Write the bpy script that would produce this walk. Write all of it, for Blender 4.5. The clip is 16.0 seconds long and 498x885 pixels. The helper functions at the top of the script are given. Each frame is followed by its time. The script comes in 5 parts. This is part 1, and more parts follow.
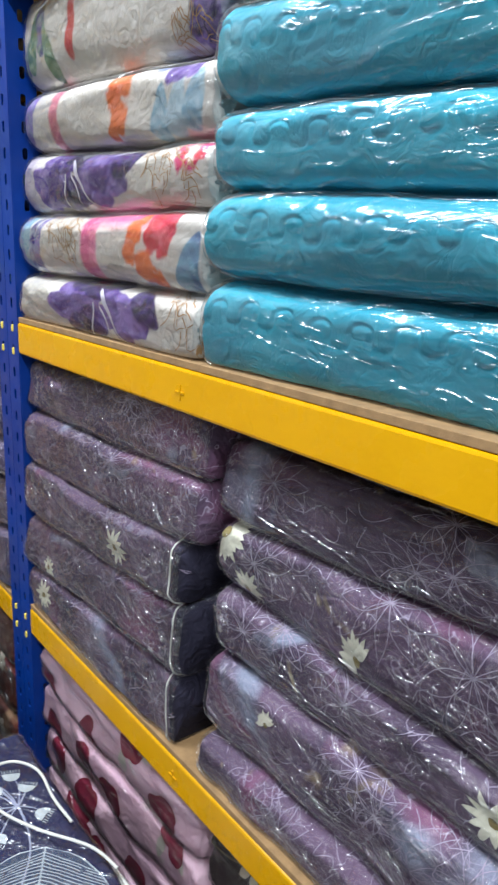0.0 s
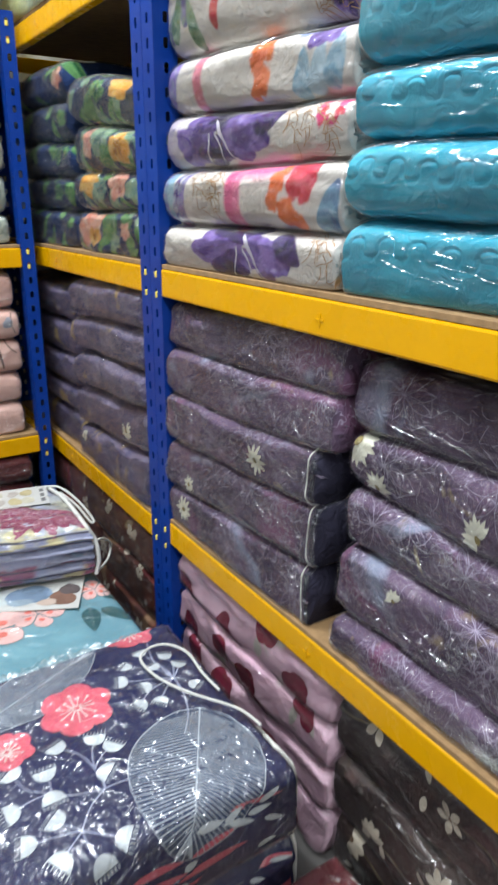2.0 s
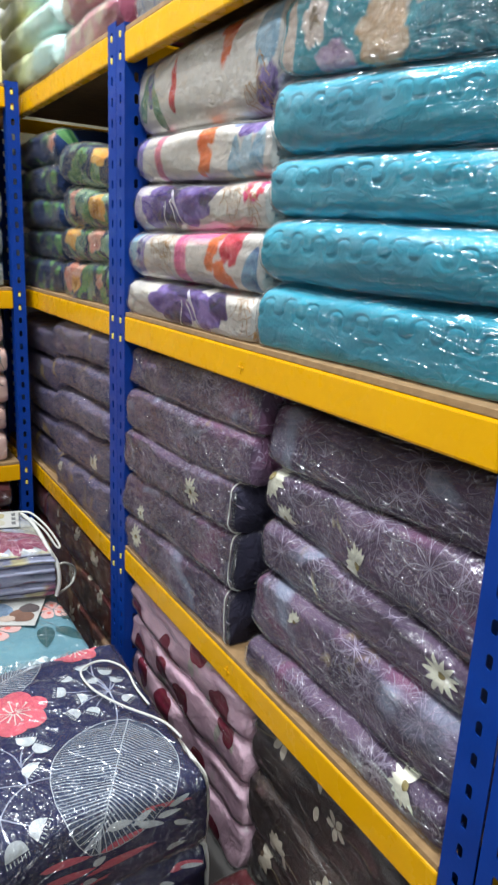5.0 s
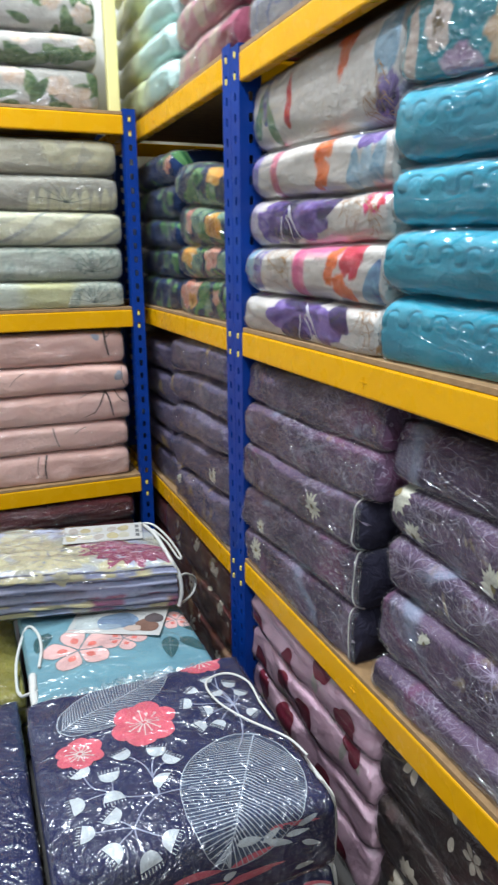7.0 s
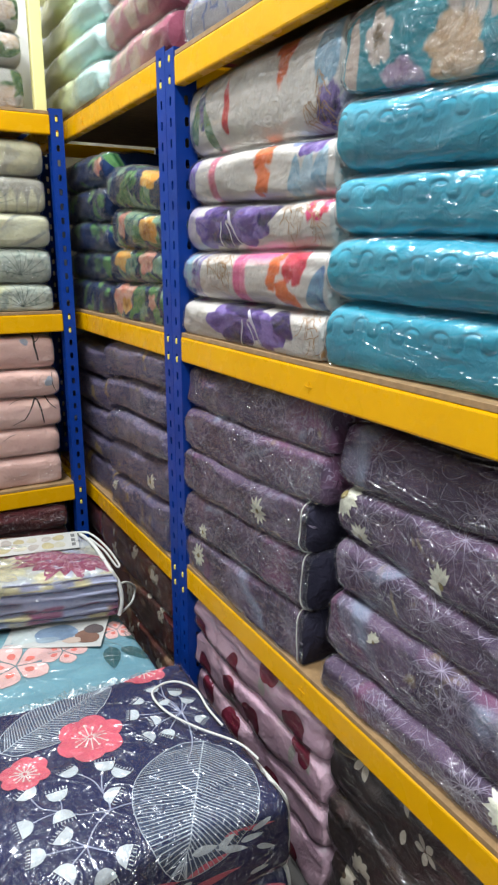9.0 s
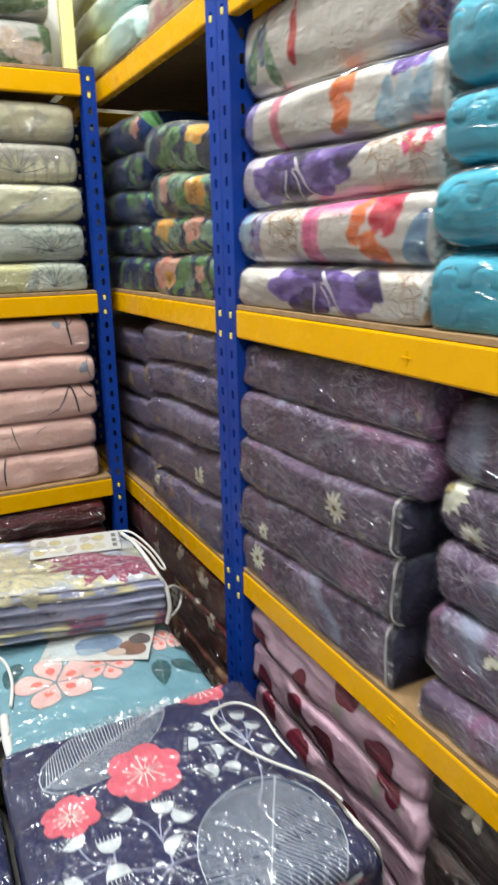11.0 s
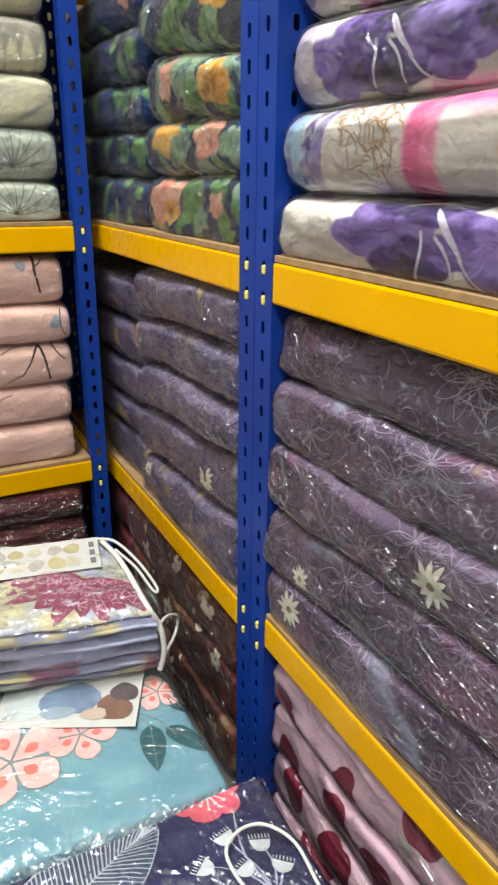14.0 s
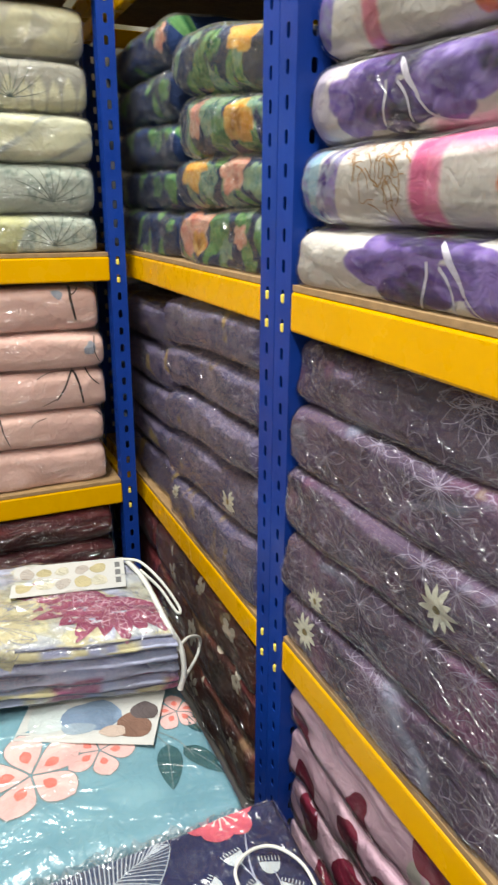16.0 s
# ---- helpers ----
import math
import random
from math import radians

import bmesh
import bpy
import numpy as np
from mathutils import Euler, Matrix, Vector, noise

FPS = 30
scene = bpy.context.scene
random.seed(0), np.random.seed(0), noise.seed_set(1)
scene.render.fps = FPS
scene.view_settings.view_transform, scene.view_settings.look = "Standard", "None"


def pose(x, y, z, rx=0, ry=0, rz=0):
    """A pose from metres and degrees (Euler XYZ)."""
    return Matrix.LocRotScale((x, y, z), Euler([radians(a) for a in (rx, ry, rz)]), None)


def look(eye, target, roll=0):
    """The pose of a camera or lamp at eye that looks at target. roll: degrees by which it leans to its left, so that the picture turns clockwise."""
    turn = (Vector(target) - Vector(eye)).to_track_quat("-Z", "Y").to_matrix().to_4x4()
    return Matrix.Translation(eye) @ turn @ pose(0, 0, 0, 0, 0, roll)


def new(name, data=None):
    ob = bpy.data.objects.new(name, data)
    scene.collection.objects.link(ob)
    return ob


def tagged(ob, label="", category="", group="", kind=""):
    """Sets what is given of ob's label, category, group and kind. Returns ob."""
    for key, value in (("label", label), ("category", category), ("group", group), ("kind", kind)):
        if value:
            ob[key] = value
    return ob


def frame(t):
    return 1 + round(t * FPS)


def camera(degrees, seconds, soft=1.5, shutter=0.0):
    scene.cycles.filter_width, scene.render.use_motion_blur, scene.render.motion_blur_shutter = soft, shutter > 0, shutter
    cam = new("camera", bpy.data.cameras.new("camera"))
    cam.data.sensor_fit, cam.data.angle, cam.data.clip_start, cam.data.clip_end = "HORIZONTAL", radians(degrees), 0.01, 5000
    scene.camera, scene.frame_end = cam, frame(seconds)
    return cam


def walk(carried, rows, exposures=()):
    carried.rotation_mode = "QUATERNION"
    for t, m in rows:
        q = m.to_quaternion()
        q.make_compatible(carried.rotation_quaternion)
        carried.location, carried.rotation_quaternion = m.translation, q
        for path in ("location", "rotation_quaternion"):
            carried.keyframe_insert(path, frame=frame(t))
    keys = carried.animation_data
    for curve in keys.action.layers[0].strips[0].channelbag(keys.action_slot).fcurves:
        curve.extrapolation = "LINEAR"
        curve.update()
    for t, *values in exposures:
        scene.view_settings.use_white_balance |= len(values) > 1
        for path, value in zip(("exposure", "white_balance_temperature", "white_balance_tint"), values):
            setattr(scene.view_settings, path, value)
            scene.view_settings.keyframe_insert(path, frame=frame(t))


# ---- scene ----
cam = camera(39.64, 16.0, soft=2.2, shutter=0.5)
PATH = [
    (0, (0.026, 0.141, 1.405), (1.26, 1.622, 0.872), 2.7),
    (0.5, (0.013, 0.125, 1.41), (1.204, 1.635, 0.859), 0.3),
    (1, (-0.013, 0.097, 1.405), (1.173, 1.611, 0.855), -1.1),
    (1.5, (-0.075, 0.11, 1.405), (1.037, 1.654, 0.789), 0.1),
    (2, (-0.16, 0.037, 1.391), (0.859, 1.627, 0.734), 0.4),
    (2.5, (-0.214, -0.089, 1.407), (0.731, 1.535, 0.724), -0.7),
    (3, (-0.241, -0.111, 1.423), (0.718, 1.528, 0.795), -0.6),
    (3.5, (-0.233, -0.115, 1.418), (0.753, 1.511, 0.798), 0.9),
    (4, (-0.208, -0.144, 1.421), (0.859, 1.439, 0.824), 1.4),
    (4.2, (-0.189, -0.165, 1.417), (0.908, 1.402, 0.832), 1.9),
    (6.3, (-0.006, -0.183, 1.42), (0.667, 1.645, 0.966), 1.1),
    (6.5, (-0.034, -0.165, 1.424), (0.604, 1.669, 0.945), 0.2),
    (7, (-0.117, -0.152, 1.437), (0.617, 1.634, 0.914), -0.5),
    (7.5, (-0.124, -0.123, 1.437), (0.736, 1.604, 0.908), -0.6),
    (8, (-0.129, -0.136, 1.444), (0.769, 1.578, 0.937), 0.4),
    (10.5, (-0.186, -0.048, 1.424), (0.781, 1.617, 0.883), -0.9),
    (11, (-0.134, 0.107, 1.372), (0.727, 1.831, 0.835), -1.3),
    (11.5, (-0.036, 0.234, 1.372), (0.702, 2.024, 0.873), -0.6),
    (12, (-0.014, 0.3, 1.338), (0.613, 2.085, 0.689), -1.2),
    (12.5, (-0.026, 0.438, 1.353), (0.684, 2.214, 0.768), -0.3),
    (13, (-0.039, 0.624, 1.361), (0.705, 2.364, 0.713), -1.9),
    (13.5, (-0.009, 0.643, 1.366), (0.851, 2.305, 0.658), 1.2),
    (14, (0.023, 0.613, 1.363), (0.896, 2.264, 0.647), 0.7),
    (14.5, (0.071, 0.571, 1.37), (0.854, 2.274, 0.674), 1.0),
    (15, (0.086, 0.555, 1.368), (0.896, 2.256, 0.698), 0.8),
    (15.5, (0.065, 0.558, 1.367), (0.89, 2.252, 0.696), 0.0),
    (16, (0.042, 0.569, 1.367), (0.825, 2.294, 0.725), 0.4),
]
walk(cam, [(t, look(eye, target, roll)) for t, eye, target, roll in PATH],
     exposures=[(0.0, -0.17, 6250, 10), (4.2, -0.14, 6600, 10), (6.3, -0.33, 6150, 10), (8.2, -0.28, 6350, 10), (10.5, -0.20, 6750, 10), (16.0, -0.03, 7200, 10)])

# ---- world and lamps ----
world = bpy.data.worlds.new("world")
scene.world = world
world.use_nodes = True
world.node_tree.nodes["Background"].inputs[0].default_value = (0.9, 0.95, 1.0, 1)
world.node_tree.nodes["Background"].inputs[1].default_value = 0.05
scene.view_settings.exposure = 0.0

TUBES = [(-0.75, 0.2, 84), (-0.35, 1.85, 122), (-0.75, -1.6, 72)]
CEIL = 3.70
for tx, ty, power in TUBES:
    lamp = bpy.data.lights.new("tube_light", "AREA")
    lamp.shape, lamp.size, lamp.size_y, lamp.energy = "RECTANGLE", 0.12, 1.2, power
    lamp.color = (0.90, 0.955, 1.0)
    ob = new("tube_light", lamp)
    ob.location = (tx, ty, CEIL - 0.09)


# ---- materials ----
def node(nt, kind, x=0, **values):
    n = nt.nodes.new(kind)
    for k, v in values.items():
        n.inputs[k.replace("_", " ")].default_value = v
    return n


def ramp(nt, src, stops):
    n = nt.nodes.new("ShaderNodeValToRGB")
    el = n.color_ramp.elements
    while len(el) < len(stops):
        el.new(0.5)
    for e, (p, c) in zip(el, stops):
        e.position, e.color = p, (*c, 1) if len(c) == 3 else c
    nt.links.new(src, n.inputs[0])
    return n.outputs[0]


def mix(nt, fac, a, b, mode="MIX"):
    n = nt.nodes.new("ShaderNodeMix")
    n.data_type, n.blend_type = "RGBA", mode
    for sock, v in ((n.inputs[0], fac), (n.inputs[6], a), (n.inputs[7], b)):
        if hasattr(v, "is_linked"):
            nt.links.new(v, sock)
        elif isinstance(v, (int, float)):
            sock.default_value = v
        else:
            sock.default_value = (*v, 1)
    return n.outputs[2]


def math_node(nt, op, a, b=0.0):
    n = nt.nodes.new("ShaderNodeMath")
    n.operation = op
    for sock, v in ((n.inputs[0], a), (n.inputs[1], b)):
        if hasattr(v, "is_linked"):
            nt.links.new(v, sock)
        else:
            sock.default_value = v
    return n.outputs[0]


def start(name):
    m = bpy.data.materials.new(name)
    m.use_nodes = True
    nt = m.node_tree
    p = nt.nodes["Principled BSDF"]
    return m, nt, p


def place_coords(nt, stretch=(1, 1, 1), vary=True):
    """Object coordinates, shifted at random from thing to thing."""
    tc = nt.nodes.new("ShaderNodeTexCoord")
    mp = nt.nodes.new("ShaderNodeMapping")
    mp.inputs["Scale"].default_value = stretch
    nt.links.new(tc.outputs["Object"], mp.inputs["Vector"])
    if vary:
        oi = nt.nodes.new("ShaderNodeObjectInfo")
        k = math_node(nt, "MULTIPLY", oi.outputs["Random"], 37.0)
        nt.links.new(k, mp.inputs["Location"])
    return mp.outputs[0]


def noise_tex(nt, vec, scale, detail=3.0, rough=0.5, distortion=0.0):
    n = node(nt, "ShaderNodeTexNoise", Scale=scale, Detail=detail, Roughness=rough, Distortion=distortion)
    nt.links.new(vec, n.inputs["Vector"])
    return n.outputs["Fac"]


def bump(nt, height, strength, distance, normal=None):
    n = node(nt, "ShaderNodeBump", Strength=strength, Distance=distance)
    nt.links.new(height, n.inputs["Height"])
    if normal:
        nt.links.new(normal, n.inputs["Normal"])
    return n.outputs[0]


def film_material(name, stretch, depth=1.0, rough=0.07, haze=0.03, size=1.0):
    """Clear creased wrapping: see-through, with a gloss that creases break up."""
    m = bpy.data.materials.new(name)
    m.use_nodes = True
    nt = m.node_tree
    nt.nodes.remove(nt.nodes["Principled BSDF"])
    out = nt.nodes["Material Output"]
    vec = place_coords(nt, stretch)

    def ridges(scale, width, distortion):
        n = noise_tex(nt, vec, scale, 2.0, 0.5, distortion)
        d = math_node(nt, "ABSOLUTE", math_node(nt, "SUBTRACT", n, 0.5))
        return math_node(nt, "MAXIMUM", math_node(nt, "SUBTRACT", 1.0, math_node(nt, "DIVIDE", d, width)), 0.0)
    clump = ramp(nt, noise_tex(nt, vec, 5.0 * size, 2.0, 0.5, 0.5), [(0.36, (0.28,) * 3), (0.62, (1, 1, 1))])
    h = math_node(nt, "MULTIPLY", noise_tex(nt, vec, 8.0 * size, 2.0, 0.5, 0.8), 0.009 * depth / size)
    fine = math_node(nt, "MULTIPLY", ridges(16.0 * size, 0.10, 1.4), 0.0042 * depth / size)
    fine = math_node(nt, "ADD", fine, math_node(nt, "MULTIPLY", ridges(36.0 * size, 0.15, 1.1), 0.0021 * depth / size))
    h = math_node(nt, "ADD", h, math_node(nt, "MULTIPLY", ridges(7.0 * size, 0.05, 1.5), 0.0060 * depth / size))
    h = math_node(nt, "ADD", h, math_node(nt, "MULTIPLY", fine, clump))
    h = math_node(nt, "ADD", h, math_node(nt, "MULTIPLY", noise_tex(nt, vec, 55.0, 2.0, 0.5, 0.8), 0.00012 * depth))
    nrm = bump(nt, h, 1.0, 1.0)
    clear = nt.nodes.new("ShaderNodeBsdfTransparent")
    clear.inputs[0].default_value = (0.985, 0.988, 0.99, 1)
    gloss = nt.nodes.new("ShaderNodeBsdfGlossy")
    gloss.inputs["Roughness"].default_value = rough
    gloss.inputs["Color"].default_value = (1, 1, 1, 1)
    nt.links.new(nrm, gloss.inputs["Normal"])
    fr = nt.nodes.new("ShaderNodeFresnel")
    fr.inputs[0].default_value = 1.5
    fac = math_node(nt, "MINIMUM", math_node(nt, "ADD", math_node(nt, "MULTIPLY", fr.outputs[0], 1.15), haze), 0.7)
    broad = nt.nodes.new("ShaderNodeBsdfGlossy")
    broad.inputs["Roughness"].default_value = 0.48
    broad.inputs["Color"].default_value = (1, 1, 1, 1)
    nt.links.new(nrm, broad.inputs["Normal"])
    sheen = nt.nodes.new("ShaderNodeMixShader")
    sheen.inputs[0].default_value = 0.12
    nt.links.new(gloss.outputs[0], sheen.inputs[1])
    nt.links.new(broad.outputs[0], sheen.inputs[2])
    mx = nt.nodes.new("ShaderNodeMixShader")
    nt.links.new(fac, mx.inputs[0])
    nt.links.new(clear.outputs[0], mx.inputs[1])
    nt.links.new(sheen.outputs[0], mx.inputs[2])
    nt.links.new(mx.outputs[0], out.inputs["Surface"])
    return m


def cloth(name, base, second=None, blotch=6.0, stops=(0.42, 0.62), thread=None, thread_scale=9.0, thread_width=0.006,
          accents=(), quilt=0.0, crease=1.0, weight=1.0, painted=False, stretch=(1, 1, 1)):
    m, nt, p = start(name)
    vec = place_coords(nt, stretch)
    second = second or tuple(c * 0.8 for c in base)
    if painted:
        at = nt.nodes.new("ShaderNodeAttribute")
        at.attribute_name = "print"
        col = at.outputs["Color"]
        grain = noise_tex(nt, vec, 45.0, 4.0, 0.6)
        col = mix(nt, 0.22, col, ramp(nt, grain, [(0.3, (0.55, 0.55, 0.55)), (0.7, (1, 1, 1))]), "MULTIPLY")
    else:
        col = ramp(nt, noise_tex(nt, vec, blotch, 4.0, 0.55, 0.4), [(stops[0], base), (stops[1], second)])
    for scale, lo, hi, colour in accents:
        n = noise_tex(nt, vec, scale, 2.0, 0.5, 0.8)
        f = ramp(nt, n, [(lo, (0, 0, 0)), (hi, (1, 1, 1))])
        col = mix(nt, f, col, colour)
    relief = noise_tex(nt, vec, 420.0, 2.0, 0.5)
    if thread:
        n = noise_tex(nt, vec, thread_scale, 1.0, 0.4, 1.6)
        d = math_node(nt, "ABSOLUTE", math_node(nt, "SUBTRACT", n, 0.5))
        f = ramp(nt, d, [(0.0, (1, 1, 1)), (thread_width, (0, 0, 0))])
        gate = ramp(nt, noise_tex(nt, vec, 5.0, 1.0), [(0.40, (0.05, 0.05, 0.05)), (0.58, (0.8, 0.8, 0.8))])
        col = mix(nt, mix(nt, 1.0, f, gate, "MULTIPLY"), col, thread)
    nt.links.new(col, p.inputs["Base Color"])
    p.inputs["Roughness"].default_value = 0.85
    p.inputs["Specular IOR Level"].default_value = 0.25
    h = relief
    nrm = bump(nt, h, 0.25, 0.002)
    soft_fold = noise_tex(nt, vec, 22.0, 3.0, 0.5, 0.5)
    nrm = bump(nt, soft_fold, 0.35, 0.012, nrm)
    tuck = math_node(nt, "ABSOLUTE", math_node(nt, "SUBTRACT", noise_tex(nt, vec, 26.0, 2.0, 0.5, 1.2), 0.5))
    nrm = bump(nt, tuck, min(1.0, 0.45 * crease), 0.022, nrm)
    nt.links.new(nrm, p.inputs["Normal"])
    return m


def painted_steel(name, base, dark, rough=0.35, chips=None):
    m, nt, p = start(name)
    vec = place_coords(nt, vary=False)
    col = ramp(nt, noise_tex(nt, vec, 5.0, 5.0, 0.6), [(0.35, base), (0.75, dark)])
    if chips:
        f = ramp(nt, noise_tex(nt, vec, 60.0, 6.0, 0.7), [(0.70, (0, 0, 0)), (0.73, (1, 1, 1))])
        col = mix(nt, f, col, chips)
    nt.links.new(col, p.inputs["Base Color"])
    r = ramp(nt, noise_tex(nt, vec, 14.0, 4.0), [(0.3, (rough * 0.75,) * 3), (0.7, (rough * 1.35,) * 3)])
    nt.links.new(r, p.inputs["Roughness"])
    p.inputs["Specular IOR Level"].default_value = 0.22
    nt.links.new(bump(nt, noise_tex(nt, vec, 160.0, 2.0), 0.12, 0.002), p.inputs["Normal"])
    return m


def plain(name, base, rough=0.6, coat=0.0, vary=0.15, scale=12.0):
    m, nt, p = start(name)
    vec = place_coords(nt, vary=False)
    col = ramp(nt, noise_tex(nt, vec, scale, 5.0, 0.6), [(0.3, base), (0.75, tuple(c * (1 - vary) for c in base))])
    nt.links.new(col, p.inputs["Base Color"])
    p.inputs["Roughness"].default_value = rough
    nt.links.new(bump(nt, noise_tex(nt, vec, scale * 12, 3.0), 0.2, 0.003), p.inputs["Normal"])
    if coat:
        p.inputs["Coat Weight"].default_value = coat
    return m


YELLOW = painted_steel("yellow_enamel", (0.68, 0.345, 0.0), (0.62, 0.305, 0.0), 0.26)
HOOK = painted_steel("pale_yellow_enamel", (0.82, 0.66, 0.12), (0.70, 0.52, 0.06), 0.3)
BLUE = painted_steel("blue_enamel", (0.002, 0.036, 0.25), (0.001, 0.024, 0.18), 0.40)
BOARD = plain("particle_board", (0.34, 0.205, 0.09), 0.75, vary=0.4, scale=40)
WALLPAINT = plain("white_wall_paint", (0.78, 0.77, 0.74), 0.8, vary=0.06, scale=3)
AISLEPAINT = plain("grey_wall_paint", (0.46, 0.455, 0.45), 0.8, vary=0.08, scale=3)
FLOORING = plain("grey_floor_tile", (0.09, 0.085, 0.08), 0.35, vary=0.25, scale=4)
CREAM = plain("cream_yellow_plastic", (0.78, 0.70, 0.30), 0.45, vary=0.12, scale=6)
CORD = plain("white_cotton_cord", (0.64, 0.64, 0.60), 0.8, vary=0.15, scale=90)
CARD = plain("printed_card", (0.56, 0.56, 0.53), 0.3, coat=0.6, vary=0.1, scale=20)
METAL = plain("white_lamp_housing", (0.8, 0.8, 0.8), 0.4)
CLEAR = film_material('clear_bag_plastic', (1, 1, 1), 1.2, 0.22, 0.28)
WRAP_LONG = film_material('clear_wrapping_side', (1, 0.34, 1.1), 2.1, 0.12, 0.02, 1.9)
WRAP_CROSS = film_material('clear_wrapping_end', (0.38, 1, 1), 2.0, 0.13, 0.02, 1.6)
WRAP_TIGHT = film_material('tight_clear_wrapping', (1, 0.26, 1), 0.75, 0.15, 0.012, 1.6)
WRAP_LOOSE = film_material('loose_clear_wrapping', (0.8, 0.5, 1), 0.90, 0.17, 0.045, 1.4)
WRAP_CALM = film_material('smooth_clear_wrapping', (0.7, 1, 1), 0.42, 0.19, 0.02, 0.9)

PURPLE = cloth("mauve_embroidered_cloth", (0.140, 0.092, 0.148), (0.078, 0.053, 0.092), 7.0,
               thread=(0.46, 0.40, 0.52), thread_scale=24.0, thread_width=0.014,
               accents=((5.0, 0.56, 0.68, (0.20, 0.085, 0.155)), (5.5, 0.60, 0.70, (0.26, 0.28, 0.37)), (11.0, 0.68, 0.75, (0.30, 0.22, 0.15))), crease=1.3)
PURPLE_FAR = cloth("violet_embroidered_cloth", (0.135, 0.108, 0.172), (0.078, 0.068, 0.130), 7.0,
                   thread=(0.44, 0.40, 0.50), thread_scale=24.0, thread_width=0.014,
                   accents=((5.0, 0.60, 0.70, (0.07, 0.07, 0.16)), (8.0, 0.62, 0.70, (0.36, 0.25, 0.10))), crease=1.3)
TEAL = cloth("turquoise_quilted_cloth", (0.046, 0.37, 0.48), (0.036, 0.31, 0.42), 5.0, crease=0.7, weight=0.8)
PAINTED = cloth("printed_cotton", (0.8, 0.8, 0.8), painted=True, crease=0.7, weight=0.9)
PINK = cloth("dusty_pink_cloth", (0.80, 0.54, 0.46), (0.74, 0.48, 0.41), 5.0, crease=0.8)
ROSE = cloth("pale_pink_cloth", (0.70, 0.48, 0.56), (0.60, 0.39, 0.48), 6.0,
             accents=((9.0, 0.64, 0.74, (0.55, 0.50, 0.46)),), crease=0.8)
BROWN = cloth("black_brown_cloth", (0.034, 0.022, 0.020), (0.060, 0.038, 0.032), 5.0,
              accents=((7.0, 0.66, 0.74, (0.10, 0.05, 0.05)),), crease=1.2)
MAROON = cloth("maroon_cloth", (0.12, 0.018, 0.022), (0.07, 0.012, 0.016), 6.0, crease=1.4)
RUST = cloth("rust_brown_cloth", (0.13, 0.035, 0.022), (0.06, 0.022, 0.018), 5.0,
             accents=((8.0, 0.58, 0.66, (0.24, 0.14, 0.08)), (17.0, 0.66, 0.72, (0.34, 0.25, 0.14)), (6.0, 0.60, 0.70, (0.14, 0.02, 0.025))), crease=1.2)
NAVY = cloth("navy_cloth", (0.016, 0.020, 0.070), (0.024, 0.029, 0.088), 5.0, crease=0.9)
LINING = cloth("dark_lining_cloth", (0.030, 0.028, 0.050), (0.020, 0.019, 0.036), 9.0, crease=1.4)
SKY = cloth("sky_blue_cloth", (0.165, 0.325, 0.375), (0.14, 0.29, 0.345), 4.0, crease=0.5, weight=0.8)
OLIVE = cloth("olive_yellow_cloth", (0.30, 0.27, 0.05), (0.22, 0.20, 0.04), 5.0, crease=1.0)

INK = {}


def ink(key, colour, crease=0.8):
    if key not in INK:
        INK[key] = cloth(key + "_print", colour, tuple(c * 0.82 for c in colour), 14.0, crease=crease)
    return INK[key]


# ---- mesh helpers ----
def part(name, bm, material, parent=None, label="", smooth=False):
    me = bpy.data.meshes.new(name)
    bm.to_mesh(me)
    bm.free()
    if material:
        me.materials.append(material)
    if smooth:
        me.polygons.foreach_set("use_smooth", [True] * len(me.polygons))
    ob = new(name, me)
    if parent:
        ob.parent = parent
    if label:
        ob["label"] = label
    return ob


def box_bm(lo, hi, bevel=0.0, bm=None):
    bm = bm or bmesh.new()
    size = [b - a for a, b in zip(lo, hi)]
    mid = [(a + b) / 2 for a, b in zip(lo, hi)]
    r = bmesh.ops.create_cube(bm, size=1, matrix=Matrix.Translation(mid) @ Matrix.Diagonal((*size, 1)))
    if bevel:
        edges = list({e for v in r["verts"] for e in v.link_edges})
        bmesh.ops.bevel(bm, geom=edges, offset=bevel, segments=2, affect="EDGES", profile=0.5)
    return bm


def raw_mesh(name, verts, faces, material, parent=None, label="", smooth=True):
    me = bpy.data.meshes.new(name)
    me.from_pydata(verts, [], faces)
    me.materials.append(material)
    if smooth:
        me.polygons.foreach_set("use_smooth", [True] * len(me.polygons))
    ob = new(name, me)
    if parent:
        ob.parent = parent
    if label:
        ob["label"] = label
    return ob


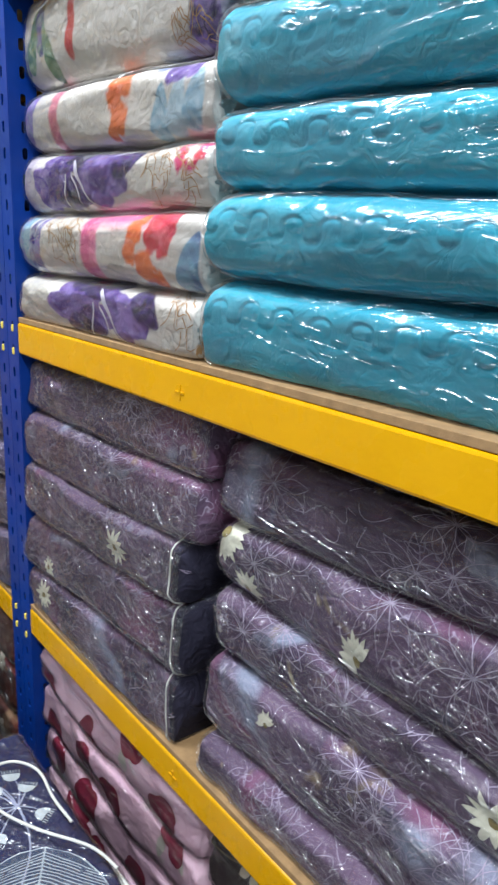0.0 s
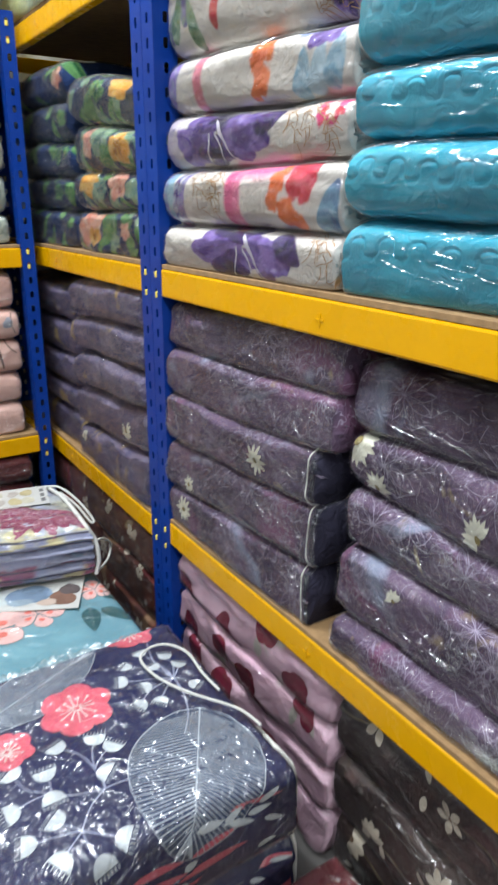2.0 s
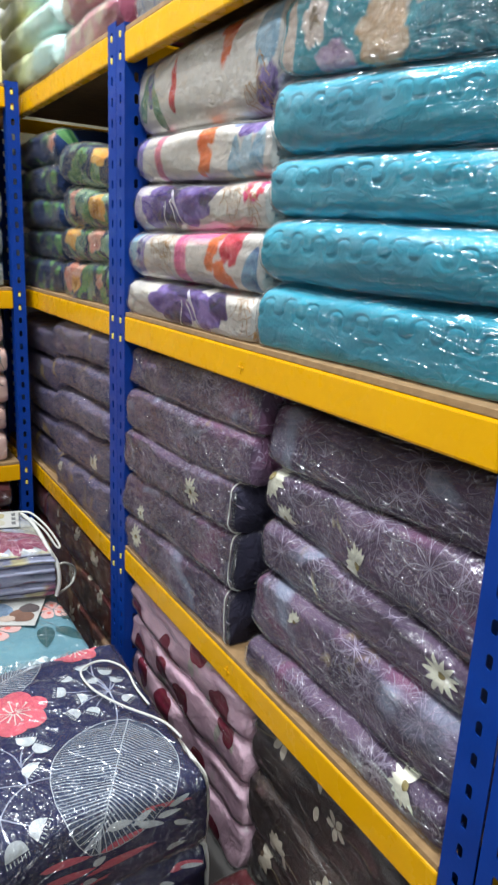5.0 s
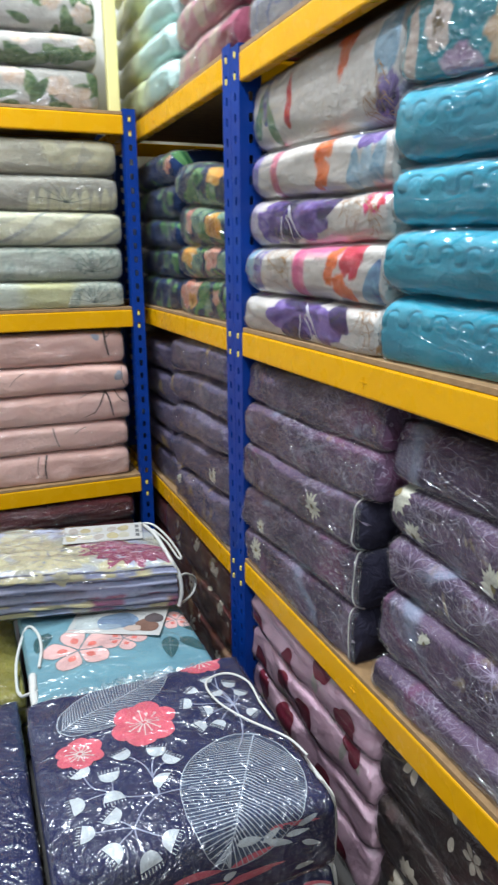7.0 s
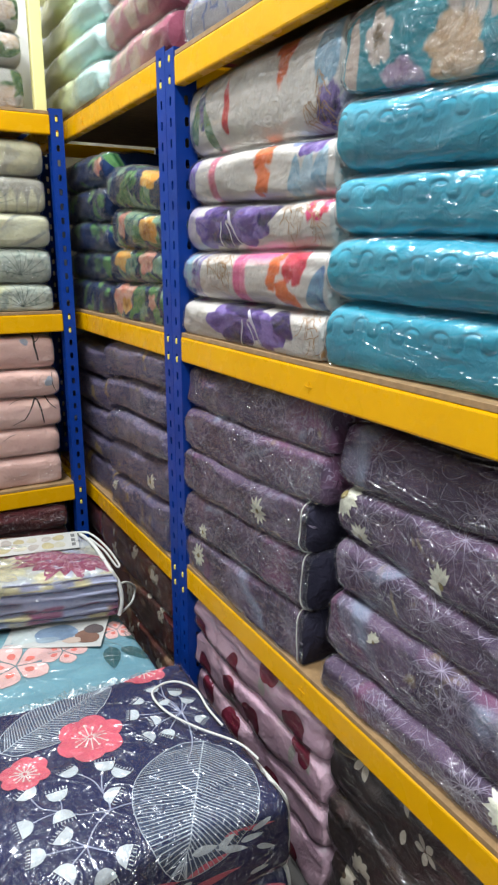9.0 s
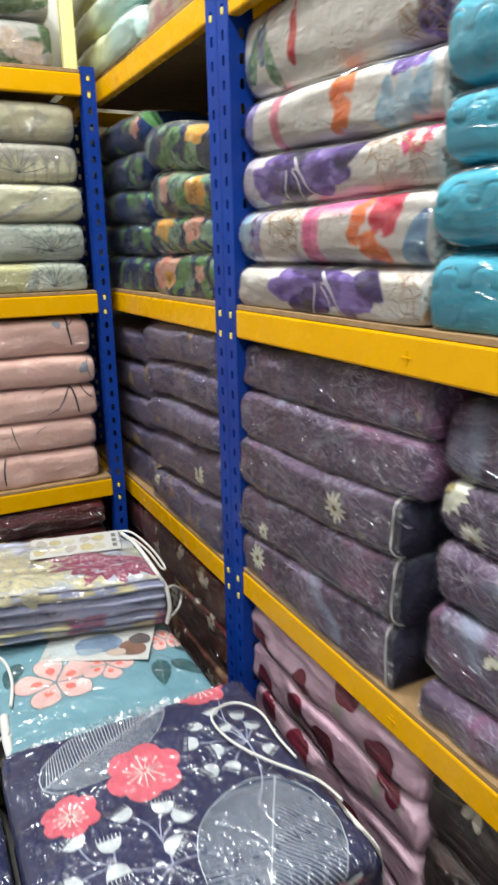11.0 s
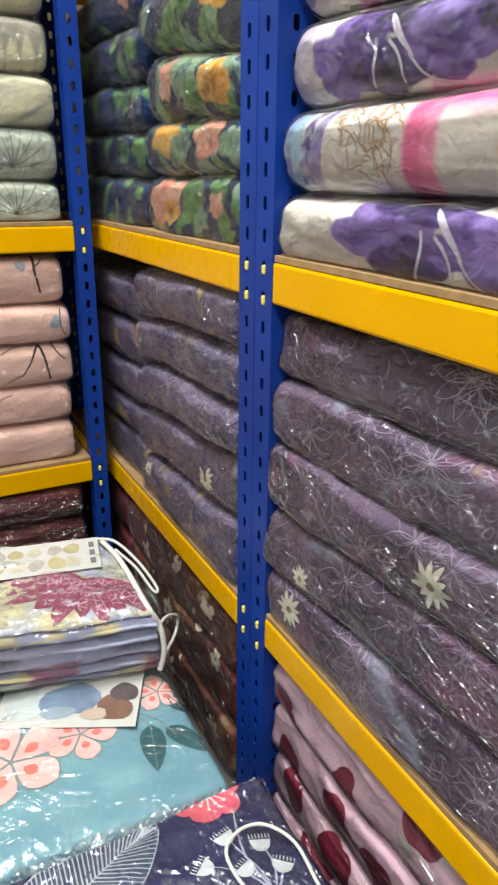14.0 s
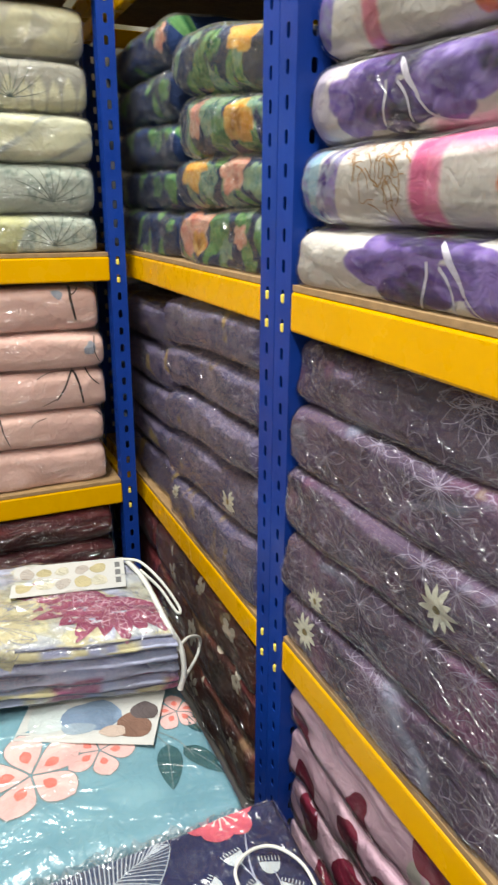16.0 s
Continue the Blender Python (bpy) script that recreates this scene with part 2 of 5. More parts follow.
def tube_mesh(name, pts, radius, material, parent=None, label="", sides=7, steps=8):
    """A round cord along a smooth line through pts."""
    pts = [Vector(p) for p in pts]
    line = []
    for i in range(len(pts) - 1):
        p0, p1, p2, p3 = pts[max(i - 1, 0)], pts[i], pts[i + 1], pts[min(i + 2, len(pts) - 1)]
        for k in range(steps):
            t = k / steps
            line.append(0.5 * ((2 * p1) + (p2 - p0) * t + (2 * p0 - 5 * p1 + 4 * p2 - p3) * t * t + (3 * p1 - p0 - 3 * p2 + p3) * t ** 3))
    line.append(pts[-1])
    verts, faces = [], []
    for i, c in enumerate(line):
        d = (line[min(i + 1, len(line) - 1)] - line[max(i - 1, 0)]).normalized()
        u = d.cross(Vector((0.31, 0.17, 0.94))).normalized()
        w = d.cross(u)
        for s in range(sides):
            an = 2 * math.pi * s / sides
            verts.append(c + radius * (math.cos(an) * u + math.sin(an) * w))
    for i in range(len(line) - 1):
        for s in range(sides):
            s2 = (s + 1) % sides
            faces.append((i * sides + s, i * sides + s2, (i + 1) * sides + s2, (i + 1) * sides + s))
    faces.append(tuple(range(sides)))
    faces.append(tuple(range((len(line) - 1) * sides, len(line) * sides)))
    return raw_mesh(name, verts, faces, material, parent, label)


def vnoise(x, y, seed=0.0):
    """Smooth value noise, -1 to 1."""
    ix, iy = np.floor(x), np.floor(y)
    fx, fy = x - ix, y - iy
    fx, fy = fx * fx * (3 - 2 * fx), fy * fy * (3 - 2 * fy)

    def h(a, b):
        v = np.sin(a * 127.1 + b * 311.7 + seed * 74.7) * 43758.5453
        return v - np.floor(v)
    lo = h(ix, iy) * (1 - fx) + h(ix + 1, iy) * fx
    hi = h(ix, iy + 1) * (1 - fx) + h(ix + 1, iy + 1) * fx
    return 2 * (lo * (1 - fy) + hi * fy) - 1


def fbm(x, y, seed=0.0, octaves=3):
    out, amp = 0.0, 1.0
    for o in range(octaves):
        out = out + amp * vnoise(x * 2 ** o, y * 2 ** o, seed + 13 * o)
        amp *= 0.5
    return out


class Bundle:
    """A folded, wrapped piece of bedding. a runs along its length, d inwards from its front, z up;
    b is the way round the section, 0 at the middle of the front, upwards positive."""

    def __init__(self, place, length, depth, low, high, na=110, nf=34, nt=8, radius=0.07, square=0.8, end=9.0,
                 lump=0.004, crease=0.0015, seed=1.0, bulge=0.0, sag=0.0, wave=None, relief=None, setback=0.0, along=7.0, low_round=1.0):
        t = np.linspace(0, 1, na)
        a = length * (t - 0.045 * np.sin(2 * np.pi * t))
        th = np.linspace(-np.pi / 2, np.pi / 2, nf)
        s, c = np.sin(th), np.cos(th)
        fd = radius * (1 - np.abs(c) ** square)
        fd = np.where(s < 0, fd * low_round, fd)
        fz = np.sign(s) * np.abs(s) ** square
        d = np.concatenate([np.linspace(depth, radius * low_round, 5)[:-1], fd, np.linspace(radius, depth, nt + 1)[1:]])
        zeta = np.concatenate([-np.ones(4), fz, np.ones(nt)])
        half = (high - low) / 2
        bx = np.concatenate([[0], np.cumsum(np.hypot(np.diff(d), np.diff(zeta * half)))])
        mid = 4 + nf // 2
        b = bx - bx[mid]
        A, Bm = np.meshgrid(a, b, indexing="ij")
        Dm, Z = np.meshgrid(a, d, indexing="ij")[1], np.meshgrid(a, zeta, indexing="ij")[1]
        e = (1 - np.clip(np.abs(2 * A / length - 1), 0, 1) ** end) ** (1 / end)
        wl, wh = (0, 0) if wave is None else (wave[0](A), wave[1](A))
        zl, zh = low + wl, high + wh
        front = np.clip(1 - Dm / (radius * 1.6), 0, 1)
        crease_n = crease * fbm(A * along * 2.2, Bm * 45, seed + 3, 3)
        lump_n = lump * fbm(A * along, Bm * 16, seed, 2)
        shift = (lump_n + crease_n) * np.clip(e * 1.2, 0, 1)
        self.pressed = np.zeros_like(A) if relief is None else relief(A, Bm)
        self.a, self.b, self.d, self.A, self.B = a, b, d, A, Bm
        self.bR = b[4 + nf - 1]
        self.radius, self.length, self.depth = radius, length, depth
        self.origin = Vector(np.array(place(np.array(length / 2), np.array(depth / 2), np.array(low))).tolist())
        top = np.clip(Z, 0, 1)
        inner = np.sin(np.pi * np.clip(Dm / depth, 0, 1))

        def shape(shift):
            zz = (zl + zh) / 2 + (zh - zl) / 2 * Z * e + shift * Z * (1 - front)
            zz = zz + bulge * top * inner * np.sin(np.pi * np.clip(A / length, 0, 1)) ** 0.6 - sag * (1 - e)
            dd = Dm + (1 - e) * 0.035 - shift * front + setback
            P = np.stack(place(A, np.where(Dm >= depth - 1e-6, depth, dd), zz), -1)
            n = np.cross(np.gradient(P, axis=0), np.gradient(P, axis=1))
            n /= np.linalg.norm(n, axis=-1, keepdims=True) + 1e-12
            out = P - P.mean(axis=(0, 1))
            flip = (n[na // 2, mid] @ out[na // 2, mid]) < 0
            return P, -n if flip else n, flip
        self.P0, self.N0, self.flip = shape(shift)
        self.P, self.N, self.flip = (self.P0, self.N0, self.flip) if relief is None else shape(shift + self.pressed)

    def wrap(self, material, seed):
        """The clear plastic round it, a little off the cloth."""
        na, ns = self.A.shape
        ii = np.unique(np.linspace(1, na - 2, min(na - 2, 72)).astype(int))
        jj = np.unique(np.linspace(3, ns - 1, min(ns - 3, 54)).astype(int))
        A, B = self.A[np.ix_(ii, jj)], self.B[np.ix_(ii, jj)]
        lift = 0.0048 + 0.0012 * fbm(A * 16, B * 40, seed, 2)
        P = self.P0[np.ix_(ii, jj)] + self.N0[np.ix_(ii, jj)] * lift[..., None] - np.array(self.origin)
        n, m = len(ii), len(jj)
        i, j = np.meshgrid(np.arange(n - 1), np.arange(m - 1), indexing="ij")
        quads = [i * m + j, (i + 1) * m + j, (i + 1) * m + j + 1, i * m + j + 1]
        if self.flip:
            quads = quads[::-1]
        raw_mesh("plastic_wrap", P.reshape(-1, 3).tolist(), np.stack(quads, -1).reshape(-1, 4).tolist(), material, self.ob, "creased clear plastic wrapping")

    def build(self, name, material, label, category, group="", colours=None, parent=None):
        na, ns = self.A.shape
        verts = (self.P.reshape(-1, 3) - np.array(self.origin)).tolist()
        i, j = np.meshgrid(np.arange(na - 1), np.arange(ns), indexing="ij")
        j2 = (j + 1) % ns
        quads = [i * ns + j, (i + 1) * ns + j, (i + 1) * ns + j2, i * ns + j2]
        if self.flip:
            quads = quads[::-1]
        faces = np.stack(quads, -1).reshape(-1, 4).tolist()
        self.ob = raw_mesh(name, verts, faces, material)
        self.ob.location = self.origin
        if colours is not None:
            at = self.ob.data.color_attributes.new("print", "FLOAT_COLOR", "POINT")
            rgba = np.concatenate([np.clip(colours, 0, 1), np.ones((*colours.shape[:2], 1))], -1)
            at.data.foreach_set("color", rgba.reshape(-1).astype(np.float32))
        if parent:
            self.ob.parent = parent
            self.ob.location = self.origin - parent.location
        else:
            tagged(self.ob, label, category, group)
        return self

    def on(self, ab, lift):
        """Points on the surface, lifted off it."""
        ab = np.asarray(ab, float)
        a, b = np.clip(ab[:, 0], self.a[0], self.a[-1] - 1e-6), np.clip(ab[:, 1], self.b[0], self.b[-1] - 1e-6)
        i = np.clip(np.searchsorted(self.a, a, "right") - 1, 0, len(self.a) - 2)
        j = np.clip(np.searchsorted(self.b, b, "right") - 1, 0, len(self.b) - 2)
        u = ((a - self.a[i]) / (self.a[i + 1] - self.a[i]))[:, None]
        v = ((b - self.b[j]) / (self.b[j + 1] - self.b[j] + 1e-9))[:, None]

        def lerp(G):
            return (G[i, j] * (1 - u) + G[i + 1, j] * u) * (1 - v) + (G[i, j + 1] * (1 - u) + G[i + 1, j + 1] * u) * v
        return lerp(self.P) + lift * lerp(self.N) - np.array(self.origin)

    def top(self, d):
        """b of the top at depth d."""
        return self.bR + d - self.radius

    def prints(self, name, material, shapes, lift=0.0012, label="", kind="stuff"):
        verts, faces, n = [], [], 0
        if shapes and isinstance(shapes[0], list):
            for one in shapes:
                self.prints(name, material, one, lift, label, "")
            return None
        for v, f in shapes:
            verts.append(self.on(v, lift))
            faces += [tuple(k + n for k in face) for face in f]
            n += len(v)
        if not verts:
            return None
        ob = raw_mesh(name, np.concatenate(verts).tolist(), faces, material, self.ob, label)
        if len(shapes) > 12 and kind:
            ob["kind"] = kind
        return ob


# flat printed shapes in the cloth's own two directions
def sheet(fn, nu, nv):
    v = [fn(i / nu, j / nv) for i in range(nu + 1) for j in range(nv + 1)]
    f = [(i * (nv + 1) + j, (i + 1) * (nv + 1) + j, (i + 1) * (nv + 1) + j + 1, i * (nv + 1) + j + 1) for i in range(nu) for j in range(nv)]
    return v, f


def petal(x, y, angle, length, width, start_at=0.0, bluntness=0.75, nu=8, nv=4):
    ca, sa = math.cos(angle), math.sin(angle)

    def fn(u, v):
        r = start_at + length * u
        w = width * (v - 0.5) * (math.sin(math.pi * min(max(u, 0.0), 1.0) ** bluntness) ** 0.7 + 0.03)
        return x + r * ca - w * sa, y + r * sa + w * ca
    return sheet(fn, nu, nv)


def disc(x, y, r, squash=1.0, wobble=0.0, seed=0.0, lobes=0, depth=0.0, rings=4, n=24, turn=0.0):
    ph = [random.Random(int(seed * 100) + k).random() * 6.3 for k in range(3)]
    v = [(x, y)]
    for k in range(1, rings + 1):
        for i in range(n):
            an = 2 * math.pi * i / n
            rr = r * (1 + wobble * (math.sin(2 * an + ph[0]) + 0.6 * math.sin(3 * an + ph[1]) + 0.4 * math.sin(5 * an + ph[2])))
            if lobes:
                rr *= 1 - depth * (1 - abs(math.cos(lobes * (an - turn) / 2)) ** 0.6)
            px, py = rr * math.cos(an) * k / rings, squash * rr * math.sin(an) * k / rings
            v.append((x + px, y + py))
    f = [(0, 1 + i, 1 + (i + 1) % n) for i in range(n)]
    for k in range(rings - 1):
        o, q = 1 + k * n, 1 + (k + 1) * n
        f += [(o + i, q + i, q + (i + 1) % n, o + (i + 1) % n) for i in range(n)]
    return v, f


def stroke(pts, width, step=0.008):
    """A line of the given width through pts, tapered at its far end."""
    p = [Vector(q) for q in pts]
    line = [p[0]]
    for q0, q1 in zip(p, p[1:]):
        k = max(1, int((q1 - q0).length / step))
        line += [q0.lerp(q1, (i + 1) / k) for i in range(k)]
    v, f = [], []
    for i, c in enumerate(line):
        t = (line[min(i + 1, len(line) - 1)] - line[max(i - 1, 0)])
        t = t.normalized() if t.length > 0 else Vector((1, 0))
        w = width / 2 * (1 - 0.4 * i / len(line))
        v += [(c.x - t.y * w, c.y + t.x * w), (c.x + t.y * w, c.y - t.x * w)]
    f = [(2 * i, 2 * i + 1, 2 * i + 3, 2 * i + 2) for i in range(len(line) - 1)]
    return v, f


def arc(p0, p1, bow, n=8):
    p0, p1 = Vector(p0), Vector(p1)
    side = Vector((-(p1 - p0).y, (p1 - p0).x)) * bow
    return [tuple(p0.lerp(p1, i / n) + side * math.sin(math.pi * i / n)) for i in range(n + 1)]


def daisy(x, y, r, petals=11, turn=0.0, squash=1.0, frac=1.0):
    out = []
    for k in range(petals):
        an = turn + 2 * math.pi * frac * k / petals
        v, f = petal(0, 0, an, r * (0.88 + 0.12 * math.sin(k * 2.7)), r * 0.30, r * 0.12, 0.85, 5, 2)
        out.append(([(x + p, y + q * squash) for p, q in v], f))
    return out


# ---- the room ----
def structure(name, lo, hi, material, label, category):
    return tagged(part(name, box_bm(lo, hi), material), label, category, kind="structure")


X0, X1, Y0, Y1 = -2.6, 1.30, -3.2, 3.30
structure("floor", (X0, Y0, -0.12), (X1, Y1, 0.0), FLOORING, "grey tiled stockroom floor under the racks", "floor")
structure("ceiling", (X0, Y0, CEIL), (X1, Y1, CEIL + 0.12), WALLPAINT, "plain white painted stockroom ceiling", "ceiling")
structure("wall_east", (X1, Y0 - 0.12, -0.12), (X1 + 0.12, Y1 + 0.12, CEIL + 0.12), WALLPAINT, "white painted wall behind the long racks", "wall")
structure("wall_west", (X0 - 0.12, Y0 - 0.12, -0.12), (X0, Y1 + 0.12, CEIL + 0.12), AISLEPAINT, "plain light grey painted stockroom wall", "wall")
structure("wall_north", (X0, Y1, -0.12), (X1, Y1 + 0.12, CEIL + 0.12), WALLPAINT, "white painted wall behind the end rack", "wall")
structure("wall_south", (X0, Y0 - 0.12, -0.12), (X1, Y0, CEIL + 0.12), AISLEPAINT, "plain light grey painted stockroom wall", "wall")
for tx, ty, power in TUBES:
    fixture = tagged(new("ceiling_light"), "white slim tube light batten on the ceiling", "ceiling light", "ceiling tube lights")
    fixture.location = (tx, ty, CEIL)
    part("housing", box_bm((-0.05, -0.62, -0.06), (0.05, 0.62, -0.001), 0.008), METAL, fixture)


# ---- racks ----
A_TOP, B_TOP, C_TOP, POST_TOP = 0.565, 1.245, 1.930, 1.943
A_FAR, A_BACK, C_FAR = 0.538, 0.560, 1.945  # shelves of the corner and end racks
BEAM, POST, PITCH, SLOT = 0.067, 0.058, 0.05, (0.011, 0.022)
FACE, BACK_FACE, DEEP = 0.588, 2.560, 0.60


def slotted(bm, at, along, length, width, hole=True):
    """One leg of a slotted angle: a strip with a row of upright slots. at(u, z, w): u across, w through."""
    n = int(length / PITCH)
    t = 0.0022
    for k in range(n + 1):
        z0, z1 = k * PITCH, min((k + 1) * PITCH, length)
        if z1 - z0 < 0.005:
            continue
        u0, u1 = 0.0, width
        um, zm = width / 2, (z0 + z1) / 2
        hu, hz = SLOT[0] / 2, SLOT[1] / 2
        if z1 - z0 < PITCH * 0.9:
            ring = None
        else:
            ring = [(um - hu, zm - hz * 0.7), (um - hu * 0.5, zm - hz), (um + hu * 0.5, zm - hz), (um + hu, zm - hz * 0.7),
                    (um + hu, zm + hz * 0.7), (um + hu * 0.5, zm + hz), (um - hu * 0.5, zm + hz), (um - hu, zm + hz * 0.7)]
        corners = [(u0, z0), (u1, z0), (u1, z1), (u0, z1)]
        for w in (0.0, t):
            cv = [bm.verts.new(at(u, z, w)) for u, z in corners]
            if ring is None:
                bm.faces.new(cv)
                continue
            rv = [bm.verts.new(at(u, z, w)) for u, z in ring]
            bm.faces.new((cv[0], cv[1], rv[2], rv[1]))
            bm.faces.new((cv[1], cv[2], rv[4], rv[3]))
            bm.faces.new((cv[2], cv[3], rv[6], rv[5]))
            bm.faces.new((cv[3], cv[0], rv[0], rv[7]))
            bm.faces.new((cv[0], rv[1], rv[0]))
            bm.faces.new((cv[1], rv[3], rv[2]))
            bm.faces.new((cv[2], rv[5], rv[4]))
            bm.faces.new((cv[3], rv[7], rv[6]))
            if w == 0.0:
                front = rv
            else:
                for q in range(8):
                    bm.faces.new((front[q], front[(q + 1) % 8], rv[(q + 1) % 8], rv[q]))
    for u in (0.0, width):
        bm.faces.new([bm.verts.new(at(u, z, w)) for z, w in ((0, 0), (length, 0), (length, t), (0, t))])
    bm.faces.new([bm.verts.new(at(u, length, w)) for u, w in ((0, 0), (width, 0), (width, t), (0, t))])


def rack(label, place, width, near_start, levels=(A_TOP, B_TOP, C_TOP), post_top=POST_TOP, leg=POST):
    """place(u, d, z): u along the front, d inwards. near_start: base point of the thing."""
    thing = tagged(new("storage_rack"), label, "storage rack", "boltless stockroom racks")
    base = Vector(near_start)
    thing.location = base

    def P(u, d, z):
        return Vector(place(u, d, z)) - base

    def slab(name, u0, u1, d0, d1, z0, z1, material, bevel=0.0, lab=""):
        p, q = P(u0, d0, z0), P(u1, d1, z1)
        lo = [min(m, n) for m, n in zip(p, q)]
        hi = [max(m, n) for m, n in zip(p, q)]
        return part(name, box_bm(lo, hi, bevel), material, thing, lab)
    for u0, inner in ((0.0, 1), (width, -1)):
        for d0, sense in ((0.0, 1), (DEEP, -1)):
            bm = bmesh.new()
            slotted(bm, lambda u, z, w: P(u0 + inner * u, d0 + sense * w, z), None, post_top, leg)
            slotted(bm, lambda u, z, w: P(u0 + inner * (leg - w), d0 + sense * (u + 0.0025), z), None, post_top, leg)
            bmesh.ops.recalc_face_normals(bm, faces=bm.faces)
            post = part("post", bm, BLUE, thing, "blue slotted steel upright")
            if sense == 1:
                for zt in levels:
                    base_k = int((zt - BEAM) / PITCH)
                    for k in (base_k, base_k + 1):
                        zc = (k + 0.5) * PITCH
                        u = u0 + inner * (leg / 2 + 0.0005)
                        p, q = P(u - 0.0045, -0.0030, zc - 0.0120), P(u + 0.0045, 0.0050, zc + 0.0040)
                        lo = [min(m, n) for m, n in zip(p, q)]
                        hi = [max(m, n) for m, n in zip(p, q)]
                        part("hook", box_bm(lo, hi, 0.003), HOOK, post, "yellow beam hook in a slot")
    for zt in [z - 0.009 for z in levels]:
        for d0, d1 in ((0.0, 0.028), (DEEP - 0.028, DEEP)):
            beam = slab("beam", leg + 0.001, width - leg - 0.001, d0 - 0.001 if d0 == 0 else d0, d1, zt - BEAM, zt, YELLOW, 0.005, "yellow enamelled shelf beam")
            if d0 == 0.0:
                mid = width / 2
                for u0_, u1_, z0_, z1_ in ((mid - 0.011, mid + 0.011, -0.002, 0.002), (mid - 0.002, mid + 0.002, -0.012, 0.012)):
                    p, q = P(u0_, -0.0028, zt - BEAM * 0.55 + z0_), P(u1_, -0.0005, zt - BEAM * 0.55 + z1_)
                    lo = [min(m, n) for m, n in zip(p, q)]
                    hi = [max(m, n) for m, n in zip(p, q)]
                    part("pressed_mark", box_bm(lo, hi, 0.0008), YELLOW, beam)
        for u0, u1 in ((0.006, 0.03), (width - 0.03, width - 0.006)):
            slab("end_beam", u0, u1, 0.055, DEEP - 0.055, zt - BEAM * 0.9, zt - 0.006, YELLOW, 0.003)
        slab("shelf_board", leg + 0.003, width - leg - 0.003, 0.0015, DEEP - 0.0015, zt + 0.0005, zt + 0.0115, BOARD, 0.001, "brown particle board shelf")
    return thing


NEAR0, NEAR1 = 1.666, 0.292
near_place = lambda u, d, z: (FACE + d, NEAR0 - u, z)
far_place = lambda u, d, z: (FACE + d, 1.668 + u, z)
next_place = lambda u, d, z: (FACE + d, NEAR1 - 0.004 - u, z)
back_place = lambda u, d, z: (0.557 - u, BACK_FACE + d, z)
rack("blue and yellow boltless rack filled with wrapped bedding", near_place, NEAR0 - NEAR1, (FACE + DEEP / 2, (NEAR0 + NEAR1) / 2, 0))
rack("blue and yellow boltless rack in the room's corner", far_place, 1.50, (FACE + DEEP / 2, 1.668 + 0.75, 0), (A_FAR, B_TOP, C_FAR), C_FAR + 0.012)
rack("blue and yellow boltless rack beside the filled one", next_place, 1.49, (FACE + DEEP / 2, NEAR1 - 0.75, 0))
rack("blue and yellow boltless rack across the aisle's end", back_place, 1.50, (0.557 - 0.75, BACK_FACE + DEEP / 2, 0), (A_BACK, B_TOP, C_FAR), C_FAR + 0.012, 0.046)


# ---- wrapped bedding on the racks ----
SH = 0.0030                                   # shelf board above its beam's top
rng = random.Random(5)


def stack_lines(n, amp, seed):
    """The uneven lines between the layers of a stack."""
    return [(lambda A, k=k: amp * (0.35 + 0.65 * min(k, 3) / 3) * vnoise(A * 3.1 + 5, np.zeros_like(A) + k * 0.35, seed) if k else 0 * A) for k in range(n + 1)]


def stack(place, u0, length, levels, material, label, category="bedding", group="", jitter=0.008, amp=0.008, seed=1.0, colour=None,
          depth=0.50, setback=0.001, decorate=None, seam=False, relief=None, wrap=None, shorter=(), skew=0.0, **kw):
    """levels: heights between the layers, one number or a pair for the two ends of the stack."""
    pairs = [v if isinstance(v, tuple) else (v, v) for v in levels]
    levels = [v[0] for v in pairs]
    wavy = stack_lines(len(levels) - 1, amp, seed)
    lines = [lambda A, k=k: wavy[k](A) + (pairs[k][1] - pairs[k][0]) * A / length for k in range(len(pairs))]
    r = random.Random(int(seed * 31))
    made = []
    for k in range(len(levels) - 1):
        lo, hi = levels[k], levels[k + 1]
        du, dl, ds = r.uniform(0, jitter), r.uniform(-jitter, jitter), r.uniform(-0.3, 1.0) * jitter
        pl = lambda A, D, Z, du=du: place(u0 + du + A, D + skew * A / length, Z)
        b = Bundle(pl, length + dl - du - (shorter[k] if shorter else 0), depth, lo + 0.0008, hi - 0.0008, wave=(lines[k], lines[k + 1]), seed=seed + k * 1.7, setback=(setback[k] if isinstance(setback, tuple) else setback) + ds, low_round=0.2 if k == 0 else 1.0,
                   relief=relief(k) if relief else None, **kw)
        mat = material[k] if isinstance(material, (list, tuple)) else material
        lab = label[k] if isinstance(label, (list, tuple)) else label
        b.build("wrapped_quilt", mat, lab, category, group, colour(b, k) if colour else None)
        if decorate:
            decorate(b, k, r)
        b.wrap(wrap or (WRAP_CROSS if place is back_place else WRAP_LONG), seed + k)
        if seam:
            film_seam(b, r)
        made.append(b)
    return made


